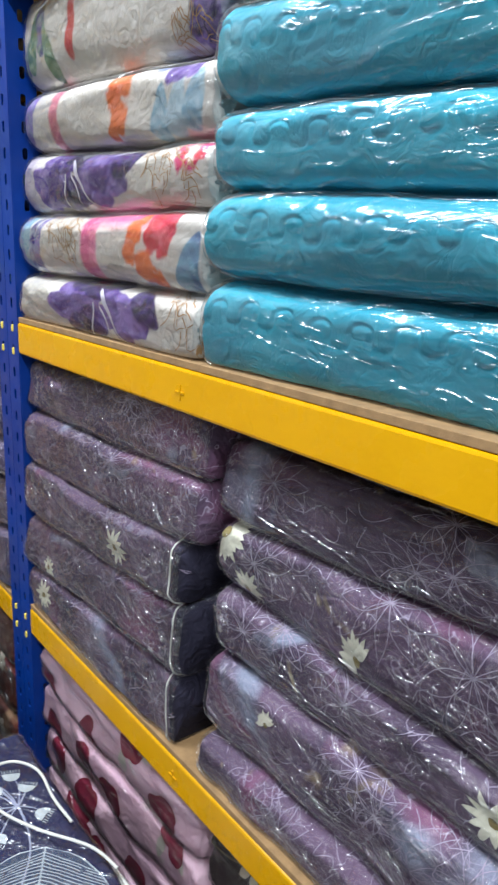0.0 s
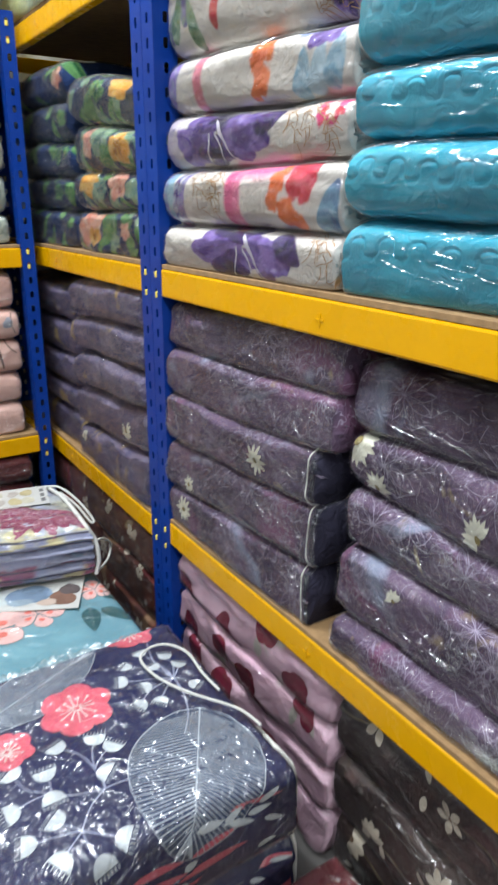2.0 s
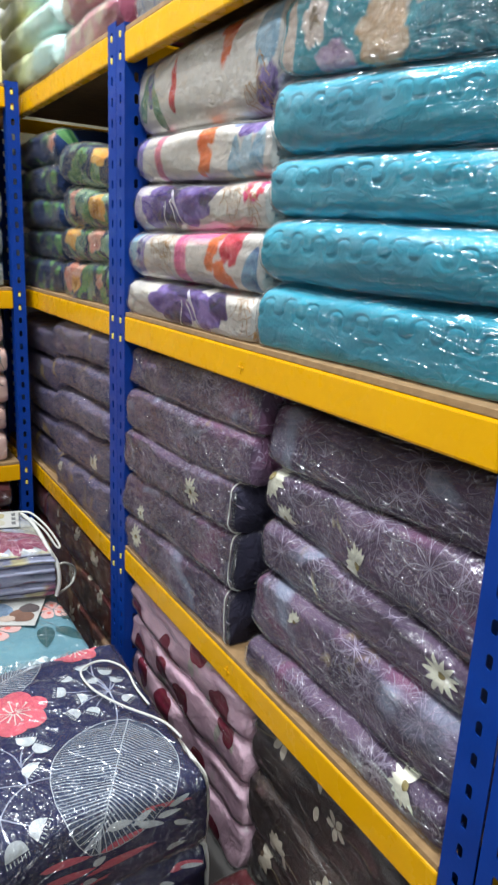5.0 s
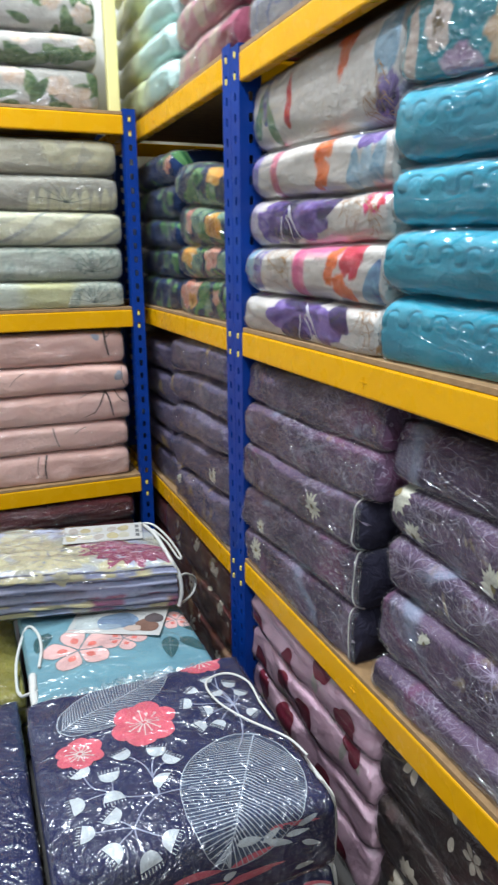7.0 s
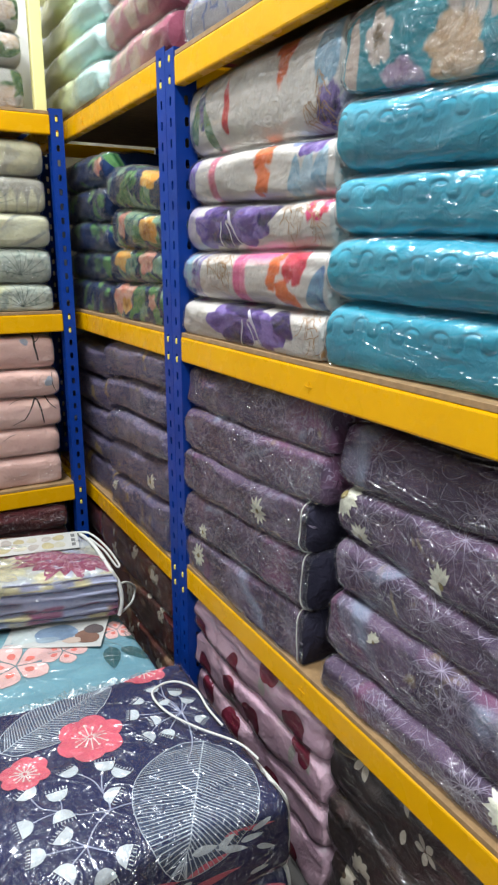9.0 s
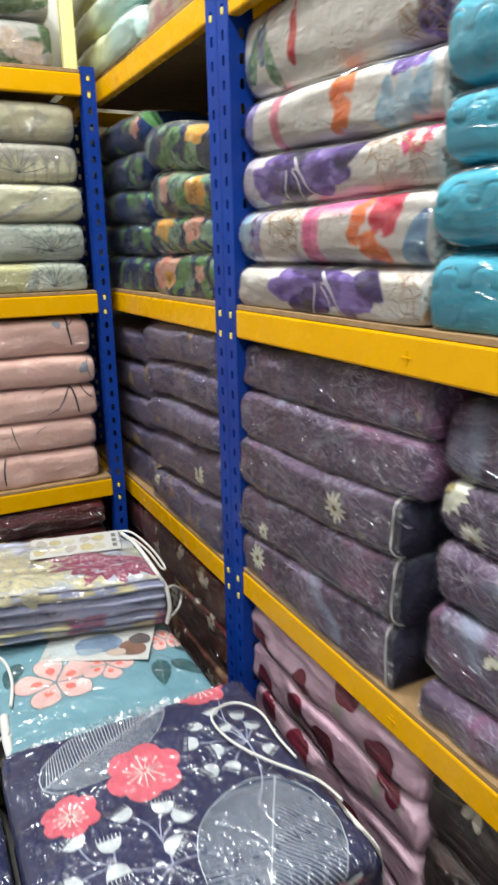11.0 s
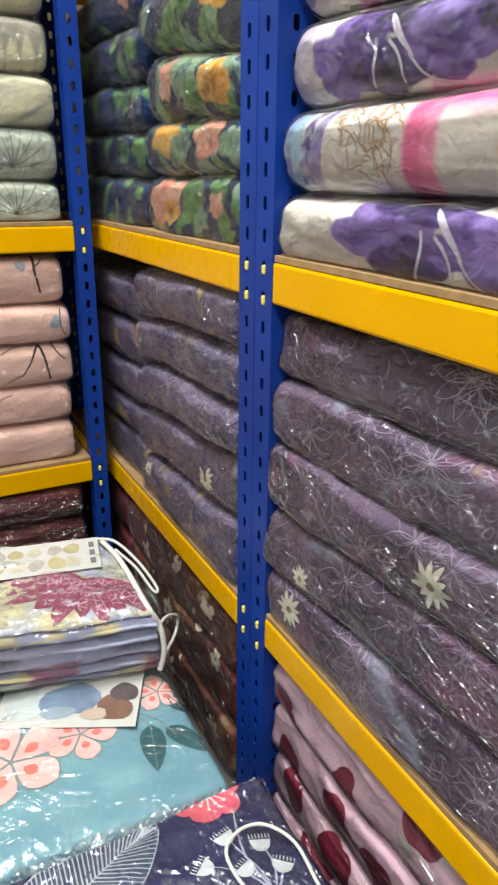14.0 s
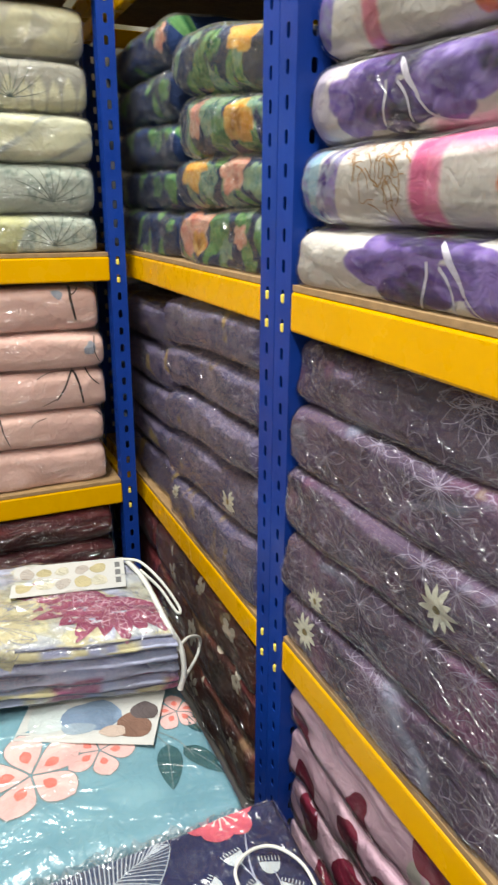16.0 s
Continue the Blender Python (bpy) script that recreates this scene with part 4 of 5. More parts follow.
def navy_floral(b, k):
    A, B, L = b.A, b.B, b.length
    c = washed(b, (0.010, 0.026, 0.085), 0.3, k)
    r = random.Random(k * 7 + int(L * 1000))
    dark = L > 0.55
    for q in range(9 if dark else 18):
        two = LEAF if dark else r.choice((LEAF, MINT, LEAF))
        c = leafy(c, A, B, r.uniform(0, L), r.uniform(-0.07, 0.10), r.uniform(0.03, 0.05), r.uniform(0.012, 0.024), r.uniform(0.4, 2.7), *two, q)
    if dark:
        spots = {4: [(0.06, 0.0, 0.05, PEACH)], 3: [(0.05, 0.0, 0.045, LEAF)], 1: [(0.05, 0.01, 0.05, LEAF), (0.16, 0.0, 0.05, LEAF)]}.get(k, [(0.05, 0.02, 0.03, LEAF)])
    else:
        spots = {0: [(0.62, 0.005, 0.125, PEACH), (0.55, -0.02, 0.06, AMBER), (0.36, 0.02, 0.075, LEAF), (0.30, -0.03, 0.05, MINT), (0.18, 0.0, 0.05, PEACH)],
                 1: [(0.60, 0.02, 0.085, AMBER), (0.46, 0.0, 0.06, MINT), (0.26, 0.015, 0.085, PEACH), (0.24, 0.0, 0.04, PEACH), (0.10, 0.0, 0.06, MINT)],
                 2: [(0.56, 0.01, 0.075, PEACH), (0.40, 0.02, 0.09, MINT), (0.32, -0.02, 0.06, LEAF), (0.17, 0.0, 0.085, AMBER)],
                 3: [(0.60, 0.05, 0.06, MINT), (0.42, 0.02, 0.06, LEAF), (0.20, 0.04, 0.09, AMBER)]}[k]
    fit_a, fit_r = (1.0, 1.0) if dark else (0.6, 0.8)
    for n, (a0, b0, rad, (o, i)) in enumerate(spots):
        a0, rad = a0 * fit_a, rad * fit_r
        c = blossom(c, A, B, a0, b0, rad, o, i, 5, n + k, 0.62, 0.28, tuple(0.6 * v for v in o) if n % 2 else None)
    return c


stack(far_place, V(1.745), 0.480, [zb, (1.370, 1.365), (1.467, 1.470), (1.565, 1.602), (1.672, 1.735)], PAINTED, "navy quilt with orange and pink flowers, wrapped", "quilt", "navy floral quilts", seed=35.0, amp=0.010, lump=0.008,
      crease=0.002, square=0.68, na=150, nf=60, colour=navy_floral, seam=True, setback=0.008)
stack(far_place, V(2.250), 0.60, [zb, 1.360, 1.463, 1.568, 1.680, 1.790], PAINTED, "dark navy quilt with green leaves, wrapped, in the corner", "quilt", "navy floral quilts", seed=37.0, amp=0.008, lump=0.008,
      crease=0.002, square=0.68, na=90, nf=40, colour=navy_floral, setback=0.015)
stack(far_place, V(1.735), 0.76, [0.0, 0.150, 0.300, 0.452], RUST, "rust-brown quilt with cream blossoms, wrapped", "quilt", "rust quilts", seed=39.0, setback=-0.004, amp=0.006, lump=0.007, crease=0.003, radius=0.04, square=0.5, na=90, nf=34, decorate=white_blooms)
stack(far_place, V(2.510), 0.55, [0.0, 0.150, 0.300, 0.452], MAROON, "maroon quilt wrapped in clear plastic in the corner", "quilt", "maroon quilts", seed=41.0, amp=0.010, na=60, nf=26)
# on top of the corner rack and the near rack
zc = C_TOP + SH


def mint_yellow(b, k):
    t = np.clip((b.A / b.length - 0.22) * 2.6 + 0.25 * fbm(b.A * 6, b.B * 6, k), 0, 1)
    c = np.array((0.58, 0.80, 0.74)) * (1 - t[..., None]) + np.array((0.92, 0.89, 0.40)) * t[..., None]
    return c


def pink_grey(b, k):
    A, B, L = b.A, b.B, b.length
    c = washed(b, ((0.52, 0.26, 0.28), (0.50, 0.22, 0.26), (0.26, 0.24, 0.22), (0.40, 0.36, 0.36))[k % 4], 0.15, k)
    for q in range(5):
        c = blossom(c, A, B, L * (q + 0.5) / 5, 0.03 * math.sin(q * 2.3 + k), 0.045, (0.58, 0.40, 0.32), (0.60, 0.50, 0.40), 5, q)
    t = soft(A - 0.10, 0.04)
    return mixc(c, t, (0.34, 0.09, 0.14)) if k < 2 else c


def grey_top(b, k):
    c = washed(b, (0.34, 0.33, 0.36), 0.2, k)
    n = np.abs(fbm(b.A * 12, b.B * 12, k + 2))
    return mixc(c, soft(n - 0.08, 0.06), (0.12, 0.16, 0.34))


stack(far_place, V(2.195), 0.80, [zt_far, 2.058, 2.168, 2.278, 2.393, 2.503], PAINTED, "mint and yellow quilt in clear plastic on the rack's top", "quilt", "mint quilts", seed=43.0, amp=0.008, na=110, nf=50,
      colour=mint_yellow, seam=False, setback=-0.012, lump=0.007)
stack(far_place, V(1.672), 0.515, [zt_far, 2.060, 2.175, 2.300, 2.42], PAINTED, "dusty pink floral quilt in clear plastic on the rack's top", "quilt", "top shelf quilts", seed=45.0, amp=0.008, na=110, nf=50,
      colour=pink_grey, setback=0.01, lump=0.007)
stack(near_place, U(1.610), 0.62, [zc, 2.06, 2.18, 2.30], PAINTED, "grey quilt with blue branches on the rack's top", "quilt", "top shelf quilts", seed=47.0, amp=0.008, na=110, nf=50, colour=grey_top, setback=0.02, lump=0.007)
stack(near_place, U(0.970), 0.62, [zc, 2.06, 2.18, 2.30], PAINTED, "grey quilt with blue branches on the rack's top", "quilt", "top shelf quilts", seed=48.0, amp=0.008, na=70, nf=36, colour=grey_top, setback=0.02, lump=0.007)

# end rack across the aisle
W = lambda x: 0.557 - x


def grey_leaf(b, k):
    A, B, L = b.A, b.B, b.length
    base = ((0.54, 0.57, 0.47), (0.48, 0.51, 0.43), (0.60, 0.59, 0.44), (0.43, 0.41, 0.34), (0.52, 0.49, 0.38))[k]
    c = washed(b, base, 0.08, k)
    r = random.Random(k + 60)
    if k == 0:
        c = mixc(c, soft(np.abs(A - 0.28) - 0.10, 0.06), (0.56, 0.55, 0.30))
    light, deep = ((0.70, 0.67, 0.44), (0.44, 0.43, 0.30)) if k >= 2 else ((0.60, 0.64, 0.54), (0.26, 0.32, 0.27))
    if k == 4:
        for q, (x, y, la, tn) in enumerate(((0.045, 0.000, 0.070, 2.3), (0.095, 0.045, 0.060, 0.5), (0.075, -0.040, 0.060, 2.8), (0.160, 0.010, 0.070, 2.0), (0.24, 0.02, 0.06, 1.1))):
            c = leafy(c, A, B, x, y, la, 0.028, tn, (0.70, 0.66, 0.46), (0.60, 0.57, 0.40), q)
    if k == 3:
        for q in range(9):
            c = leafy(c, A, B, 0.012 + 0.038 * q, -0.045 + 0.012 * (q % 2), 0.046, 0.017, 1.57, (0.68, 0.65, 0.44), (0.62, 0.59, 0.40), q)
    if k == 2:
        for q in range(7):
            c = leafy(c, A, B, 0.02 + 0.085 * q, 0.02 * (-1) ** q, 0.11, 0.022, 2.7 if q % 2 else 2.4, (0.74, 0.72, 0.52), (0.66, 0.64, 0.44), q)
            c = leafy(c, A, B, 0.06 + 0.085 * q, -0.035 * (-1) ** q, 0.09, 0.007, 2.6, (0.36, 0.37, 0.33), (0.42, 0.42, 0.36), q)
    for q in range((4, 13, 0, 0, 0)[k]):
        c = leafy(c, A, B, L * (q + r.uniform(0, 1)) / 13, r.uniform(-0.06, 0.08), r.uniform(0.05, 0.09), r.uniform(0.015, 0.024), r.uniform(0.3, 2.6), light, deep, q)
    return c


def leaf_lines(b, k, r):
    if k not in (1, 3, 0):
        return
    sh = []
    for x in ((0.12,), (0.12, 0.55), (), (0.2, 0.6))[k]:
        for q in range(9):
            an = 0.15 + q * 0.35
            sh.append(stroke(arc((x, -0.04), (x + 0.10 * math.cos(an), -0.04 + 0.11 * math.sin(an)), 0.05), 0.002))
    b.prints("printed_leaf_lines", ink("dark_sage", (0.16, 0.19, 0.16)), sh)


def twigs(b, k, r):
    sh, blue = [], []
    if k == 4:
        sh += [stroke([(0.078, 0.075), (0.080, 0.020), (0.068, -0.040)], 0.009), stroke(arc((0.080, 0.030), (0.055, 0.060), 0.1), 0.004), stroke(arc((0.55, 0.05), (0.53, -0.04), 0.08), 0.006)]
        blue.append([disc(0.115, 0.035, 0.014, wobble=0.15, seed=2)])
    if k == 3:
        sh += [stroke(arc((0.028, 0.040), (0.018, -0.045), 0.12), 0.003), stroke(arc((0.40, 0.03), (0.46, -0.02), 0.1), 0.002)]
        blue.append([disc(0.045, 0.0, 0.018, wobble=0.15, seed=3)])
    if k == 2:
        sh += [stroke([(0.095, 0.060), (0.082, 0.010), (0.072, -0.050)], 0.008), stroke([(0.095, 0.060), (0.125, 0.0), (0.150, -0.035)], 0.006), stroke([(0.150, -0.030), (0.190, -0.050)], 0.003),
               stroke(arc((0.100, 0.055), (0.20, 0.030), 0.12), 0.003), stroke(arc((0.055, 0.070), (0.022, 0.005), 0.15), 0.005), stroke(arc((0.50, 0.05), (0.56, -0.04), -0.1), 0.006)]
    if k == 1:
        sh += [stroke(arc((0.022, 0.045), (0.012, -0.025), -0.2), 0.0035), stroke(arc((0.17, 0.030), (0.22, 0.005), 0.1), 0.002), stroke(arc((0.30, 0.04), (0.28, -0.04), 0.05), 0.004)]
    if k == 0:
        sh += [stroke(arc((0.33, 0.05), (0.34, -0.05), 0.06), 0.007), stroke(arc((0.36, 0.045), (0.37, -0.03), 0.06), 0.003)]
    b.prints("printed_twig", ink("dark_twig", (0.055, 0.040, 0.036)), sh)
    b.prints("printed_leaf", ink("faint_blue", (0.42, 0.44, 0.50)), blue, 0.0009)


def white_green(b, k):
    A, B, L = b.A, b.B, b.length
    c = washed(b, (0.50, 0.48, 0.43), 0.08, k)
    r = random.Random(k + 80)
    for q in range(20):
        c = leafy(c, A, B, L * (q + r.uniform(0, 1)) / 20, r.uniform(-0.09, 0.10), r.uniform(0.03, 0.07), r.uniform(0.014, 0.030), r.uniform(0, 3), (0.05, 0.11, 0.04), (0.22, 0.29, 0.14), q)
    for q in range(6):
        c = blossom(c, A, B, L * (q + r.uniform(0.2, 0.8)) / 6, r.uniform(-0.06, 0.05), r.uniform(0.035, 0.05), (0.72, 0.64, 0.58), (0.60, 0.44, 0.30), 5, q, 0.9, 0.2)
    return c


stack(back_place, W(0.492), 0.66, [zb, 1.352, 1.481, 1.604, 1.730, 1.855], PAINTED, "grey-green quilt with leaf print in clear plastic", "quilt", "grey leaf quilts", seed=51.0, amp=0.006, na=120, nf=54,
      colour=grey_leaf, decorate=leaf_lines, square=0.62, setback=0.015)
stack(back_place, W(0.487), 0.66, [zk, 0.684, 0.796, 0.917, 1.028, 1.158], PINK, "dusty pink quilt with dark twig print in clear plastic", "quilt", "pink twig quilts", seed=53.0, amp=0.005, na=90, nf=36,
      decorate=twigs, square=0.62, setback=0.012, jitter=0.014)
stack(back_place, W(0.485), 0.70, [0.0, 0.125, 0.245, 0.360, 0.474], MAROON, "maroon quilt wrapped in creased clear plastic", "quilt", "maroon quilts", seed=55.0, amp=0.008, na=80, nf=32, crease=0.004, square=0.7)
stack(back_place, W(0.440), 0.66, [zt_far, 2.085, 2.195, 2.315, 2.43, 2.54], PAINTED, "white quilt with green leaf print on the rack's top", "quilt", "white leaf quilts", seed=57.0, amp=0.007, na=120, nf=54,
      colour=white_green, square=0.7, setback=0.012, lump=0.006)
for (z0, z1, mat, fn, lab, seed) in ((zb, 1.89, PAINTED, grey_leaf, "grey-green quilt with leaf print in clear plastic", 61.0), (zk, 1.15, PINK, None, "dusty pink quilt wrapped in clear plastic", 63.0)):
    stack(back_place, W(-0.235), 0.64, fractions(z0, z1, (1, 1, 1, 1, 1)), mat, lab, "quilt", "end rack quilts", seed=seed, na=50, nf=26, colour=fn, square=0.65)
post = tagged(part("corner_post", box_bm((-0.021, -0.02, 0), (0.021, 0.02, CEIL - C_FAR - SH - 0.001), 0.004), CREAM), "pale yellow plastic corner strip standing on the rack", "post")
post.location = (0.488, BACK_FACE + 0.04, zt_far)
slab_yellow = Bundle(lambda A, D, Z: (FACE - 0.035 + D, 0.215 - A, Z), 0.40, 0.30, 0.0, 0.74, na=60, nf=40, radius=0.05, square=0.5, lump=0.006, seed=66.0)
slab_yellow.build("foam_roll", CREAM, "pale yellow foam slab leaning in the next rack", "foam slab")


# ---- packs on the floor in front of the racks ----
def floor_pack(x0, y0, length, depth, low, high, material, label, group, seed, turn=0.0, **kw):
    c, s = math.cos(turn), math.sin(turn)
    pl = lambda A, D, Z: (x0 + A * c - D * s, y0 + A * s + D * c, Z)
    args = dict(na=90, nf=30, nt=60, radius=0.035, square=0.65, end=22.0, lump=0.003, crease=0.0016, bulge=0.012, seed=seed)
    args.update(kw)
    b = Bundle(pl, length, depth, low, high, **args)
    b.build("bedding_pack", material, label, "bedding pack", group)
    b.wrap(WRAP_CALM if material is SKY else WRAP_LOOSE, seed)
    return b


NX, NY, NH = -0.072, 0.860, 0.183             # front corner and thickness of the navy packs
navy = [floor_pack(NX + 0.006 * (1 - k), NY + 0.006 * (1 - k), 0.560, 0.565, NH * k + 0.001, NH * (k + 1), NAVY,
                   "navy bedding pack with white sprays and pink flowers, wrapped", "navy bedding packs", 70.0 + k, crease=0.004 if k < 1 else 0.003,
                   radius=0.055, lump=0.006, bulge=0.016 if k == 1 else 0.0) for k in range(2)]


def at_navy(x, y):
    return 0.18 + 0.88 * (x - 0.18) - NX, navy[1].top(0.855 + 0.96 * (y - 0.79) - NY)


def side_streaks(b, r):
    pk, wh = [], []
    for q in range(11):
        x, y = r.uniform(0.05, 0.5), r.uniform(-0.08, 0.07)
        pk.append([petal(x, y, r.uniform(-0.15, 0.25), r.uniform(0.05, 0.12), r.uniform(0.010, 0.018))])
        x, y = r.uniform(0.03, 0.52), r.uniform(-0.08, 0.07)
        wh.append([petal(x, y, r.uniform(-0.4, 0.4), r.uniform(0.02, 0.06), r.uniform(0.008, 0.02))])
    b.prints("printed_pattern", ink("coral_pink", (0.66, 0.13, 0.18)), pk)
    b.prints("printed_pattern", ink("pale_grey", (0.56, 0.60, 0.62)), wh, 0.0016)


def plum(cx, cy, r, turn):
    head = [disc(cx, cy, r * 0.62, rings=3)]
    sx = []
    for q in range(6):
        an = turn + 2 * math.pi * q / 6
        head.append(disc(cx + 0.60 * r * math.cos(an), cy + 0.60 * r * math.sin(an), r * 0.42, wobble=0.04, seed=q))
    for q in range(13):
        an = turn + 2 * math.pi * q / 13
        k = r * (0.42 + 0.12 * (q % 2))
        sx.append(stroke([(cx + 0.08 * r * math.cos(an), cy + 0.08 * r * math.sin(an)), (cx + k * math.cos(an), cy + k * math.sin(an))], 0.0035))
        sx.append(disc(cx + k * math.cos(an), cy + k * math.sin(an), 0.0034, rings=1, n=8))
    return head, sx


def rib_leaf(base, tip, width, rib=0.0076):
    """A leaf shape with a mid vein, an outline and close side ribs."""
    bx, tx = Vector(base), Vector(tip)
    ax = (tx - bx)
    L = ax.length
    ax.normalize()
    sd = Vector((-ax.y, ax.x))
    wid = lambda t: width / 2 * math.sin(math.pi * min(1, max(0, t)) ** 0.88) ** 0.62
    fill = sheet(lambda u, v: tuple(bx + ax * L * u + sd * wid(u) * (2 * v - 1)), 30, 14)
    lines = [stroke([tuple(bx), tuple(tx)], 0.003)]
    for sgn in (-1, 1):
        lines.append(stroke([tuple(bx + ax * L * t + sd * sgn * wid(t)) for t in [i / 30 for i in range(31)]], 0.0024))
        t = 0.03
        while t < 0.97:
            t1 = min(t + 0.13, 0.985)
            lines.append(stroke([tuple(bx + ax * L * t), tuple(bx + ax * L * t1 + sd * sgn * wid(t1))], 0.0023))
            t += rib / L
    return fill, lines


def bell(x, y, an, r):
    """A seed head: half a disc with a fringe."""
    ca, sa = math.cos(an), math.sin(an)

    def fn(u, v):
        p, q = r * math.sqrt(max(0, 1 - (2 * u - 1) ** 2)) * 1.1 * v, r * (2 * u - 1) * 0.95
        return x - p * ca - q * sa, y - p * sa + q * ca
    out = [sheet(fn, 10, 4)]
    for k in range(7):
        q = r * (k - 3) / 3.4
        out.append(stroke([(x - q * sa + 0.002 * ca, y + q * ca + 0.002 * sa), (x - q * sa + 0.010 * ca, y + q * ca + 0.010 * sa)], 0.0019))
    return out


def navy_top(b):
    r = random.Random(8)
    fillA, linesA = rib_leaf(at_navy(0.435, 1.050), at_navy(0.240, 0.745), 0.262)
    fillB, linesB = rib_leaf(at_navy(-0.035, 1.235), at_navy(0.300, 1.385), 0.165)
    b.prints("printed_leaf", ink("slate_blue", (0.050, 0.070, 0.125)), [[fillA], [fillB]], 0.0010, "slate blue printed leaf")
    b.prints("leaf_ribs", ink("pale_rib", (0.50, 0.55, 0.60)), [linesA, linesB], 0.0016, "pale leaf ribs")
    coral, stamen = [], []
    for x, y, rad, tn in ((0.180, 1.184, 0.078, 0.2), (0.003, 1.140, 0.055, 0.5), (0.410, 1.395, 0.062, 0.1)):
        h, s = plum(*at_navy(x, y), rad, tn)
        coral.append(h)
        stamen.append(s)
    b.prints("printed_flower", ink("coral_pink", (0.66, 0.13, 0.18)), coral, 0.0020, "coral pink printed blossom")
    b.prints("stamens", ink("cream_stamen", (0.72, 0.62, 0.58)), stamen, 0.0027)
    tw, heads = [], []
    hub = at_navy(0.150, 0.945)
    forks = [Vector(at_navy(*q)) for q in ((0.150, 1.000), (0.050, 0.985), (0.075, 0.880), (0.150, 0.945))]
    for q in forks[:3]:
        tw.append([stroke(arc(hub, tuple(q), r.uniform(-0.1, 0.1)), 0.0040)])
    for x, y in ((0.180, 1.076), (0.100, 1.090), (0.054, 1.034), (-0.004, 1.070), (0.050, 0.975), (0.039, 0.920), (-0.023, 0.902), (0.140, 0.835), (0.022, 0.846), (0.088, 0.811), (0.205, 1.040), (0.165, 0.985), (-0.03, 0.98)):
        p = Vector(at_navy(x, y))
        h = min(forks, key=lambda q: (q - p).length)
        tw.append([stroke(arc(tuple(h), tuple(p), r.uniform(-0.14, 0.14)), 0.0032)])
        d = p - h
        heads.append(bell(p.x + 0.012 * d.x / d.length, p.y + 0.012 * d.y / d.length, math.atan2(d.y, d.x), 0.024))
    hub2 = Vector(at_navy(0.430, 1.170))
    for x, y in ((0.335, 1.262), (0.395, 1.300), (0.300, 1.215), (0.345, 1.170), (0.360, 1.110), (0.455, 1.270), (0.470, 1.215), (0.47, 1.12), (0.310, 1.120), (0.40, 1.235)):
        p = Vector(at_navy(x, y))
        tw.append([stroke(arc(tuple(hub2), tuple(p), r.uniform(-0.12, 0.12)), 0.0032)])
        d = p - hub2
        heads.append(bell(p.x, p.y, math.atan2(d.y, d.x), 0.019))
    tw.append([stroke(arc(tuple(hub2), at_navy(0.36, 0.99), 0.1), 0.004)])
    tw.append([stroke(arc(hub, at_navy(0.24, 0.93), 0.1), 0.004)])
    tw.append([stroke(arc(hub2, at_navy(0.44, 1.34), 0.1), 0.004)])
    b.prints("printed_twig", ink("grey_lilac", (0.36, 0.38, 0.50)), tw, 0.0014)
    b.prints("printed_seed_head", ink("pale_grey", (0.56, 0.60, 0.62)), heads, 0.0018, "pale grey printed seed head")


navy_top(navy[1])
for k, b in enumerate(navy):
    side_streaks(b, random.Random(90 + k))
# white corded border on the packs' front corner and the loose cord on top
zt = 0.371
for k, b in enumerate(navy):
    px, py = float(b.P[-1, :, 0].max()) - 0.004, NY + 0.05
    z0, z1 = NH * k + 0.008, NH * (k + 1) - 0.004
    pts = [(px + 0.002, py + 0.10, z1 - 0.010), (px + 0.004, py + 0.01, z1 - 0.008), (px + 0.006, py - 0.022, z1 - 0.018), (px + 0.011, py - 0.026, (z0 + z1) / 2), (px + 0.005, py - 0.028, z0 + 0.012), (px - 0.004, py - 0.034, z0 + 0.004)]
    tube_mesh("piping", [Vector(p) - b.origin for p in pts], 0.0075, CORD, b.ob, "white padded bag edging")
tagged(tube_mesh("carry_cord", [(0.482, 0.985, zt + 0.010), (0.462, 1.046, zt + 0.018), (0.402, 1.135, zt + 0.020), (0.362, 1.221, zt + 0.021), (0.356, 1.300, zt + 0.021), (0.392, 1.330, zt + 0.020), (0.435, 1.323, zt + 0.018),
                                (0.464, 1.275, zt + 0.014), (0.458, 1.190, zt + 0.015), (0.462, 1.120, zt + 0.013)], 0.0029, CORD), "white cotton carry cord lying on the navy pack", "cord")

# sky blue pack behind it, with its printed blossoms
sky_low = floor_pack(-0.040, 1.475, 0.490, 0.80, 0.0, 0.160, NAVY, "navy bedding pack lying under the blue one", "bedding packs", 80.0, bulge=0.0, radius=0.05)
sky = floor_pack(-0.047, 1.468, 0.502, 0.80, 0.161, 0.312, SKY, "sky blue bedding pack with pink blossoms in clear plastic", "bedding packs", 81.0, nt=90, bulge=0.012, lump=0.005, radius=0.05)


def at_sky(x, y):
    return 0.10 + 0.93 * (x - 0.094) + 0.047, sky.top(y - 0.026 - 1.468)


def cherry(cx, cy, r, turn, out, blush, line):
    for q in range(5):
        an = turn + 2 * math.pi * q / 5
        out.append(petal(cx, cy, an, r * 0.94, r * 0.66, r * 0.05, 1.5, 10, 6))
        line.append(petal(cx, cy, an, r * 0.99, r * 0.72, r * 0.025, 1.5, 10, 6))
        blush.append(petal(cx, cy, an, r * 0.30, r * 0.22, r * 0.28, 1.2, 5, 3))


